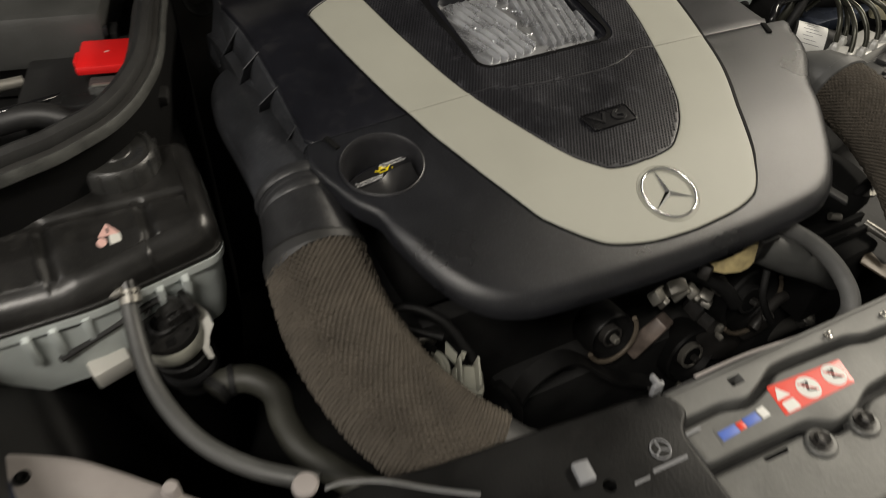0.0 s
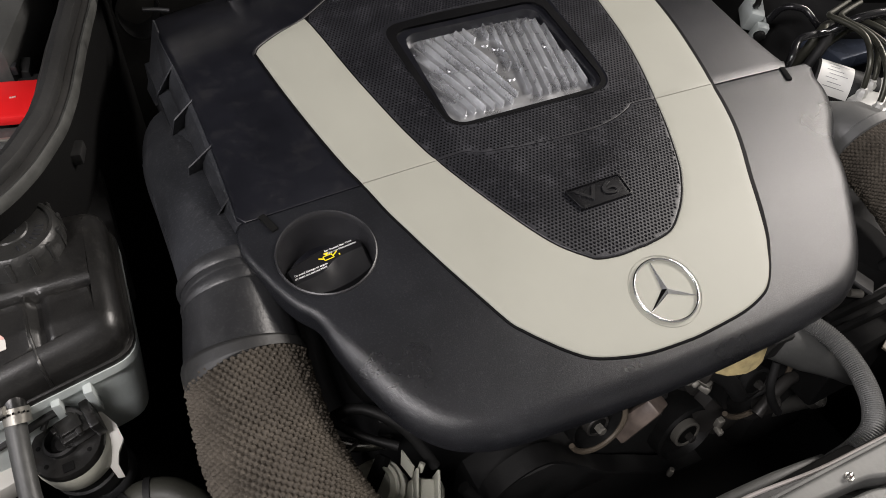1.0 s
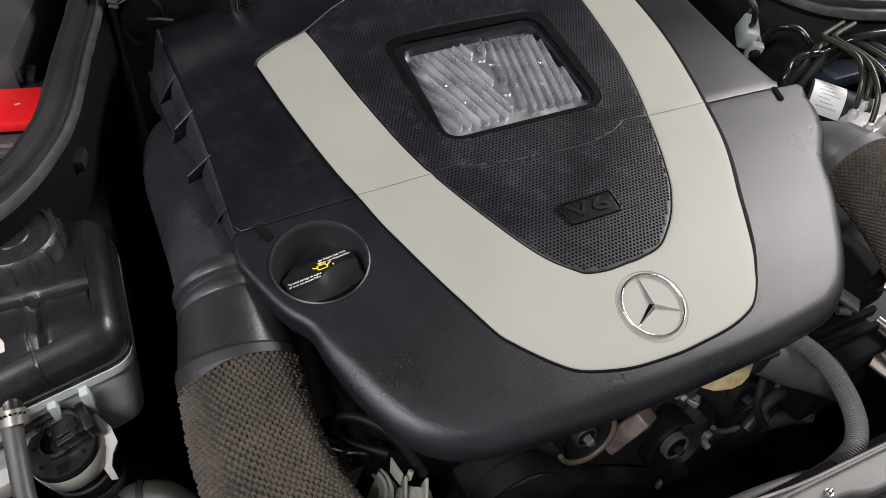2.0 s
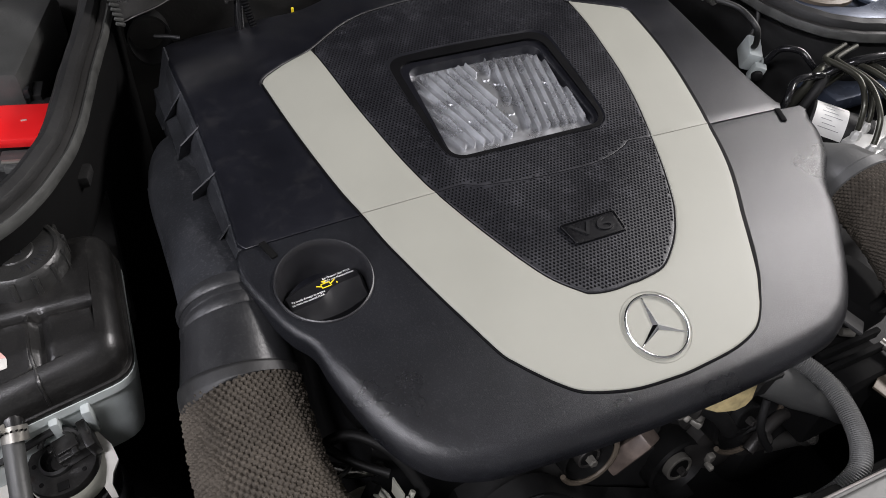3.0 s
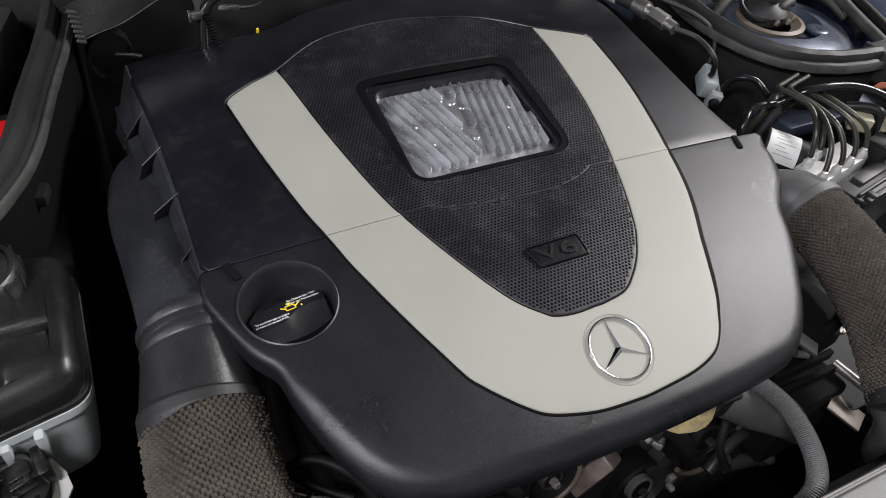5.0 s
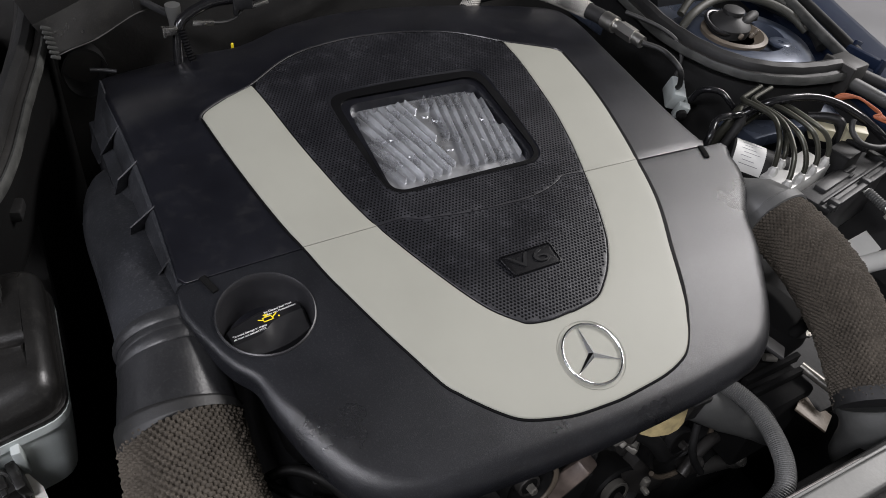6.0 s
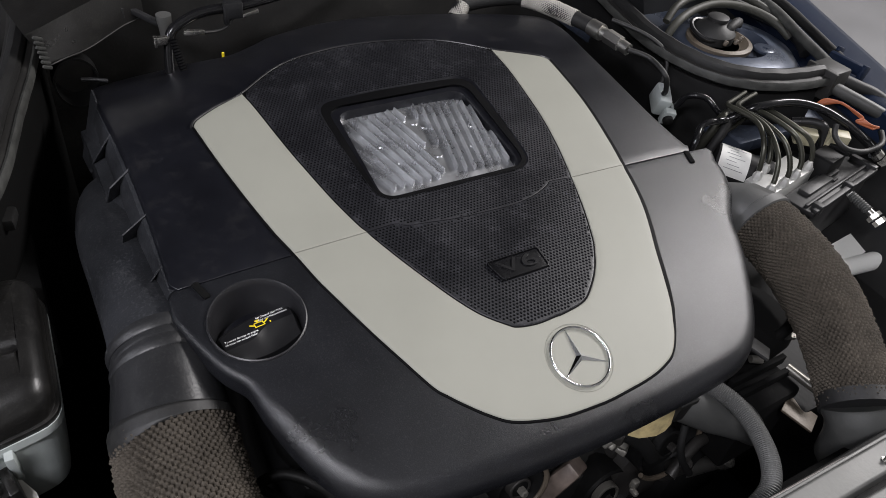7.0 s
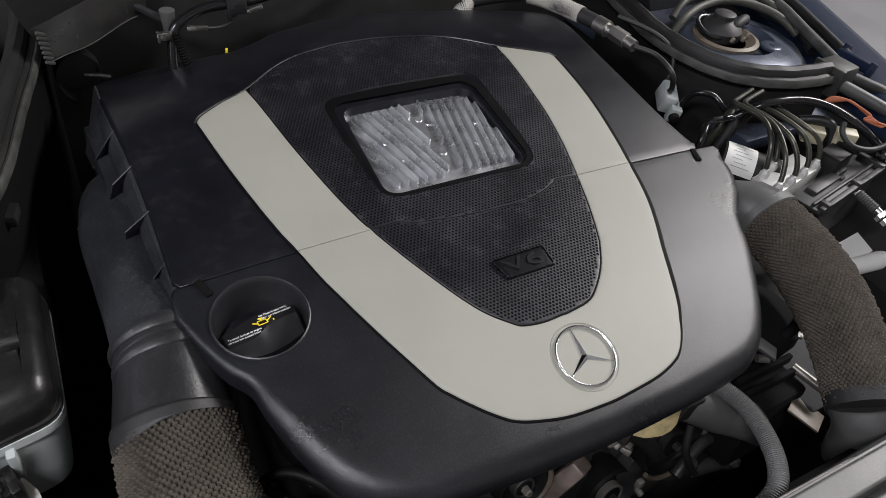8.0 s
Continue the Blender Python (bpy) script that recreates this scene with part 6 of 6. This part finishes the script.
part("rod", ribbed([(0.505, 0.090, 0.780), (0.507, 0.062, 0.775)], 0.0062, 0.0030, 0.0008, 14), M_NECK, rod)
part("rod_tip", tube([(0.5035, 0.097, 0.782), (0.505, 0.090, 0.780)], 0.0042, 12), M_PAPER, rod, "pale rod tip")
part("rod_end", merge(tube([(0.507, 0.062, 0.775), (0.508, 0.050, 0.772)], 0.0050, 12), tube([(0.5075, 0.056, 0.7735), (0.508, 0.051, 0.772)], 0.0090, 6), tube([(0.508, 0.048, 0.772), (0.5085, 0.042, 0.770)], 0.0078, 6)), M_STEEL, rod, "bright threaded end with nuts")
paper = thing("paper_roll", (0.49, 0.04, 0.68), "two rolled white papers tucked behind the hose", "paper")
part("roll", tube([(0.46, 0.056, 0.690), (0.575, 0.036, 0.698)], 0.012, 20), M_PAPER, paper)
part("sheet", block((0.090, 0.030, 0.0012), (0.522, 0.066, 0.704), 0, (10, 0, 6)), M_PAPER, paper)

# ---- grey connector and its cable, hanging on the partition ----
conn = thing("plug_connector", (0.415, 0.32, 0.77), "grey plastic plug connector with cable on the partition", "connector")
CM = Matrix.Translation((0.388, 0.322, 0.804)) @ pose(0, 0, 0, 15, 10, -28) @ Matrix.Scale(0.85, 4)
cshape = merge(block((0.022, 0.042, 0.032), (0, 0, 0), 0.004), block((0.018, 0.012, 0.026), (0.010, -0.030, -0.004), 0.002), block((0.004, 0.03, 0.018), (0.018, -0.02, -0.006), 0.001))
cshape.transform(CM)
part("shell", cshape, M_MILK, conn, "pale grey plastic shell")
part("socket", lathe([(0.008, 0.0), (0.008, 0.008), (0.005, 0.010), (0.002, 0.010)], 16, CM @ pose(0.010, -0.034, -0.004, 90, 0, 0)), M_DARK, conn)
part("lead", tube([(0.392, 0.335, 0.812), (0.408, 0.345, 0.830), (0.412, 0.362, 0.850), (0.398, 0.390, 0.862), (0.37, 0.43, 0.868)], 0.0030, 12), M_RUBBER, conn)
part("lead", tube([(0.386, 0.292, 0.812), (0.389, 0.286, 0.827), (0.394, 0.277, 0.834), (0.406, 0.267, 0.833), (0.412, 0.254, 0.825), (0.424, 0.250, 0.812), (0.432, 0.246, 0.79)], 0.0040, 12), M_SHINY, conn)

# ---- vacuum hose with a metal fitting over the rear of the cover ----
vac = thing("vacuum_hose", (0.25, 0.45, 0.89), "black vacuum hose with braided sleeve and metal fitting", "vacuum hose")
VH = [(0.150, 0.535, 0.825), (0.186, 0.534, 0.846), (0.203, 0.543, 0.858), (0.258, 0.529, 0.868), (0.290, 0.508, 0.870), (0.314, 0.441, 0.872), (0.322, 0.413, 0.872)]
part("hose", tube(VH, 0.0098, 18), M_RUBBER, vac)
part("braid", woven([(0.282, 0.517, 0.870), (0.292, 0.505, 0.870), (0.305, 0.475, 0.871), (0.315, 0.440, 0.872)], [0.0110] * 3, 16, 0.0034, 0.0013), M_BRAID, vac, "pale braided sleeve")
part("braid", woven([(0.186, 0.534, 0.846), (0.193, 0.538, 0.851), (0.203, 0.543, 0.858)], [0.0106] * 3, 16, 0.0034, 0.0013), M_BRAID, vac, "pale braided sleeve end")
FA, FB, FC, FD, FE = (Vector(v) for v in ((0.321, 0.415, 0.872), (0.324, 0.396, 0.872), (0.326, 0.388, 0.872), (0.329, 0.364, 0.871), (0.331, 0.350, 0.870)))
part("fitting", merge(tube([FA, FB], 0.0108, 20), tube([FB, FC], 0.008, 16), tube([FC, FD], 0.0098, 6), tube([FD, FE], 0.0078, 12)), M_STEEL, vac, "steel hexagon fitting")
part("pipe", tube([FE, (0.347, 0.326, 0.868), (0.349, 0.295, 0.860), (0.365, 0.300, 0.835), (0.385, 0.318, 0.815), (0.40, 0.335, 0.805)], 0.0035, 10), M_RUBBER, vac)

# ---- firewall details ----
fuse = thing("cable_loom", (-0.18, 0.55, 0.88), "shiny black cable with clamps on the firewall", "cable loom")
part("loom", tube([(-0.194, 0.520, 0.822), (-0.190, 0.532, 0.850), (-0.1835, 0.540, 0.872), (-0.170, 0.545, 0.881), (-0.143, 0.550, 0.8885), (-0.102, 0.555, 0.888), (-0.073, 0.560, 0.889), (-0.02, 0.575, 0.890), (0.05, 0.60, 0.89)], 0.0058, 14), M_SHINY, fuse)
part("corrugated_sleeve", ribbed([(-0.1845, 0.527, 0.872), (-0.1835, 0.521, 0.861), (-0.181, 0.515, 0.846), (-0.178, 0.510, 0.835)], 0.0044, 0.0030, 0.0010, 12), M_RIM, fuse)
part("clamp", merge(block((0.020, 0.014, 0.020), (-0.108, 0.552, 0.887), 0.002), block((0.005, 0.006, 0.026), (-0.118, 0.548, 0.884), 0.001)), M_COLLAR, fuse, "dull cable clamp")
part("clamp", block((0.022, 0.004, 0.005), (-0.090, 0.548, 0.881), 0.001, (0, -14, 0)), M_STEEL, fuse)
part("clamp", merge(block((0.014, 0.006, 0.010), (-0.196, 0.530, 0.871), 0.0015), block((0.004, 0.007, 0.012), (-0.203, 0.529, 0.871), 0.001)), M_STEEL, fuse, "bright spring clamp")
part("clamp", block((0.024, 0.005, 0.006), (-0.158, 0.540, 0.8705), 0.0012, (0, 6, 0)), M_STEEL, fuse, "flat metal cable lug")
part("mount", lathe([(0.0085, 0.026), (0.0080, 0.018), (0.0066, 0.008), (0.0062, 0.0), (0.002, 0.0)], 20, pose(-0.1855, 0.556, 0.862)), M_RAIL, fuse, "pale metal cone bracket")
part("branch", tube([(-0.148, 0.540, 0.869), (-0.130, 0.545, 0.866), (-0.117, 0.548, 0.869), (-0.109, 0.550, 0.878)], 0.0019, 8), M_RUBBER, fuse)
part("stay", merge(block((0.056, 0.008, 0.006), (-0.204, 0.570, 0.882), 0.001, (0, 28, -20)), block((0.008, 0.006, 0.018), (-0.229, 0.566, 0.888), 0.001)), M_COLLAR, fuse, "worn flat metal stay")
single("yellow_plug", lathe([(0.0016, -0.012), (0.0016, 0.0005), (0.0009, 0.0012)], 10, pose(-0.131, 0.526, 0.8475)), M_YPRINT, "tiny yellow plug behind the cover", "plug")
panel = [[Vector((x, y, z)) for x, y, z in row] for row in (
    [(-0.345, 0.62, 0.925), (-0.338, 0.54, 0.920), (-0.328, 0.492, 0.914), (-0.320, 0.490, 0.898), (-0.316, 0.491, 0.879)],
    [(-0.320, 0.63, 0.930), (-0.312, 0.56, 0.928), (-0.308, 0.500, 0.918), (-0.304, 0.500, 0.900), (-0.300, 0.501, 0.880)],
    [(-0.285, 0.635, 0.932), (-0.280, 0.58, 0.930), (-0.276, 0.528, 0.918), (-0.273, 0.530, 0.895), (-0.270, 0.531, 0.8735)],
    [(-0.240, 0.637, 0.935), (-0.238, 0.61, 0.932), (-0.232, 0.565, 0.918), (-0.229, 0.562, 0.897), (-0.228, 0.561, 0.879)],
    [(-0.205, 0.639, 0.935), (-0.204, 0.62, 0.932), (-0.202, 0.585, 0.918), (-0.202, 0.582, 0.897), (-0.202, 0.580, 0.877)])]
corner = thing("corner_panel", (-0.29, 0.55, 0.88), "worn black plastic corner panel at the firewall", "panel")
part("sheet", lofted(panel, cap=False, closed=False), M_TANK, corner)
part("edge_bead", tube([(-0.316, 0.490, 0.8788), (-0.300, 0.500, 0.8798), (-0.270, 0.530, 0.8732), (-0.228, 0.560, 0.8788), (-0.205, 0.577, 0.8768)], 0.0008, 6), M_SEAL, corner, "worn lower edge")
for k in range(7):
    part("comb_tooth", block((0.010, 0.0028, 0.0035), (-0.3175 + 0.0004 * k, 0.4885, 0.911 - 0.0052 * k), 0.001, (0, 28, 20)), M_EDGE, corner)
single("grommet_opening", lofted([[Vector((-0.288 + 0.9 * r * math.cos(a), 0.550, 0.822 + 1.15 * r * math.sin(a))) + Vector((0, d, 0)) for a in np.linspace(0, 2 * math.pi, 32, endpoint=False)] for r, d in ((0.027, 0.02), (0.027, 0.0), (0.0245, 0.0), (0.023, 0.03))], cap=False), M_DARK, "round black cable opening rim behind the air box", "grommet")
single("pin", tube([(-0.284, 0.541, 0.832), (-0.270, 0.538, 0.831), (-0.258, 0.535, 0.829)], 0.0022, 10), M_COLLAR, "short grey pin in the opening", "pin")

# ---- fuse compartment behind the left seal ----
part("compartment_floor", block((0.32, 0.46, 0.02), (-0.53, 0.43, 0.775), 0.004), M_DARK, body)
fb = thing("fuse_box", (-0.46, 0.37, 0.785), "black fuse carrier with a red terminal lid", "fuse box")
part("carrier", merge(block((0.13, 0.12, 0.05), (-0.435, 0.395, 0.815), 0.006, (0, 0, -14)), block((0.10, 0.022, 0.012), (-0.423, 0.330, 0.836), 0.003, (0, 0, -14)), block((0.05, 0.016, 0.012), (-0.41, 0.425, 0.845), 0.003, (0, 0, -14))), M_DARK, fb)
redlid = part("terminal_lid", merge(block((0.054, 0.054, 0.010), (-0.417, 0.380, 0.857), 0.003, (0, 0, -15)), block((0.006, 0.020, 0.008), (-0.4445, 0.386, 0.856), 0.002, (0, 0, -15))), M_RED, fb, "bright red plastic terminal lid")
part("moulded_mark", block((0.005, 0.0018, 0.001), (-0.416, 0.380, 0.8622), 0.0003), M_PINK, redlid)
part("terminal_block", merge(block((0.044, 0.020, 0.016), (-0.420, 0.345, 0.842), 0.002, (0, 0, -14)), block((0.012, 0.014, 0.022), (-0.403, 0.352, 0.842), 0.002, (0, 0, -14)), block((0.030, 0.006, 0.006), (-0.424, 0.333, 0.846), 0.001, (0, 0, -14))), M_NECK, fb, "grey terminal block")
part("terminal_strip", block((0.034, 0.004, 0.002), (-0.423, 0.337, 0.851), 0.0006, (0, 0, -14)), M_PALE, fb, "bare metal terminal strip")
part("clip", merge(block((0.010, 0.02, 0.03), (-0.402, 0.435, 0.845), 0.002, (10, 0, -14)), block((0.010, 0.02, 0.03), (-0.375, 0.44, 0.845), 0.002, (10, 0, -14))), M_DARK, fb)
cbox = thing("control_box", (-0.495, 0.51, 0.79), "dark grey plastic control box cover", "control box")
part("lid", block((0.23, 0.19, 0.06), (-0.500, 0.535, 0.850), 0.012, (-4, 0, -14)), M_NECK, cbox)
part("base", block((0.19, 0.11, 0.04), (-0.495, 0.51, 0.805), 0.004, (-4, 0, -14)), M_DARK, cbox)
part("edge_strip", block((0.205, 0.008, 0.010), (-0.507, 0.448, 0.862), 0.002, (0, 0, -14)), M_COLLAR, cbox)
single("cable", tube([(-0.62, 0.38, 0.80), (-0.55, 0.35, 0.825), (-0.49, 0.335, 0.835), (-0.44, 0.31, 0.815)], 0.012, 14), M_RUBBER, "black cable in the fuse compartment", "cable", "cables in the bay")
single("cable", tube([(-0.62, 0.41, 0.81), (-0.56, 0.40, 0.835), (-0.50, 0.405, 0.835)], 0.006, 12), M_PALE, "pale cable with a metal lug", "cable", "cables in the bay")
single("cable", tube([(-0.60, 0.355, 0.81), (-0.54, 0.345, 0.838), (-0.50, 0.345, 0.842), (-0.47, 0.36, 0.836)], 0.0042, 10), M_SHINY, "shiny black cable in the fuse compartment", "cable", "cables in the bay")
single("cable", tube([(-0.59, 0.255, 0.82), (-0.54, 0.262, 0.836), (-0.50, 0.280, 0.838), (-0.46, 0.315, 0.826)], 0.0050, 10), M_SHINY, "shiny black cable in the fuse compartment", "cable", "cables in the bay")
single("cable", tube([(-0.60, 0.30, 0.80), (-0.53, 0.27, 0.82), (-0.47, 0.29, 0.82), (-0.43, 0.30, 0.80)], 0.010, 14), M_DARK, "black cable in the fuse compartment", "cable", "cables in the bay")

# ---- low parts right of the engine ----
duct_r = thing("bracket_box", (0.30, -0.03, 0.62), "black plastic slatted bracket box beside the intake hose", "bracket")
for k in range(2):
    part("slat", block((0.085, 0.006, 0.012), (0.264, -0.024 - 0.014 * k, 0.692 - 0.004 * k), 0.001, (0, 0, 1)), M_LINER_SHADE, duct_r)
part("box", block((0.085, 0.06, 0.10), (0.262, -0.030, 0.632), 0.006, (0, 0, 2)), M_LINER_SHADE, duct_r)
part("rod", merge(tube([(0.300, -0.034, 0.692), (0.312, -0.080, 0.688)], 0.0052, 12), tube([(0.262, -0.012, 0.700), (0.274, -0.018, 0.699)], 0.0045, 12)), M_PALE, duct_r, "bright metal rod")
part("pale_plate", block((0.030, 0.036, 0.003), (0.287, -0.076, 0.668), 0.001, (10, 6, 24)), M_TAN, duct_r, "stained tan metal plate")
single("vacuum_can", merge(lathe([(0.040, -0.05), (0.042, 0.0), (0.038, 0.012), (0.015, 0.016), (0.002, 0.016)], 32, Matrix.Translation((0.300, 0.020, 0.715)) @ pose(0, 0, 0, 10, 15, 0)), tube([(0.27, -0.005, 0.70), (0.30, -0.012, 0.728), (0.335, 0.0, 0.72)], 0.006, 10)), M_LINER_SHADE, "round black canister under the intake hose", "canister")
single("flower_knob", merge(*[block((0.012, 0.003, 0.004), (0.315 + 0.004 * math.cos(radians(a)), -0.018 + 0.004 * math.sin(radians(a)), 0.716), 0.001, (0, 0, a)) for a in range(0, 180, 30)]), M_PALE, "small pale star-shaped knob", "knob")
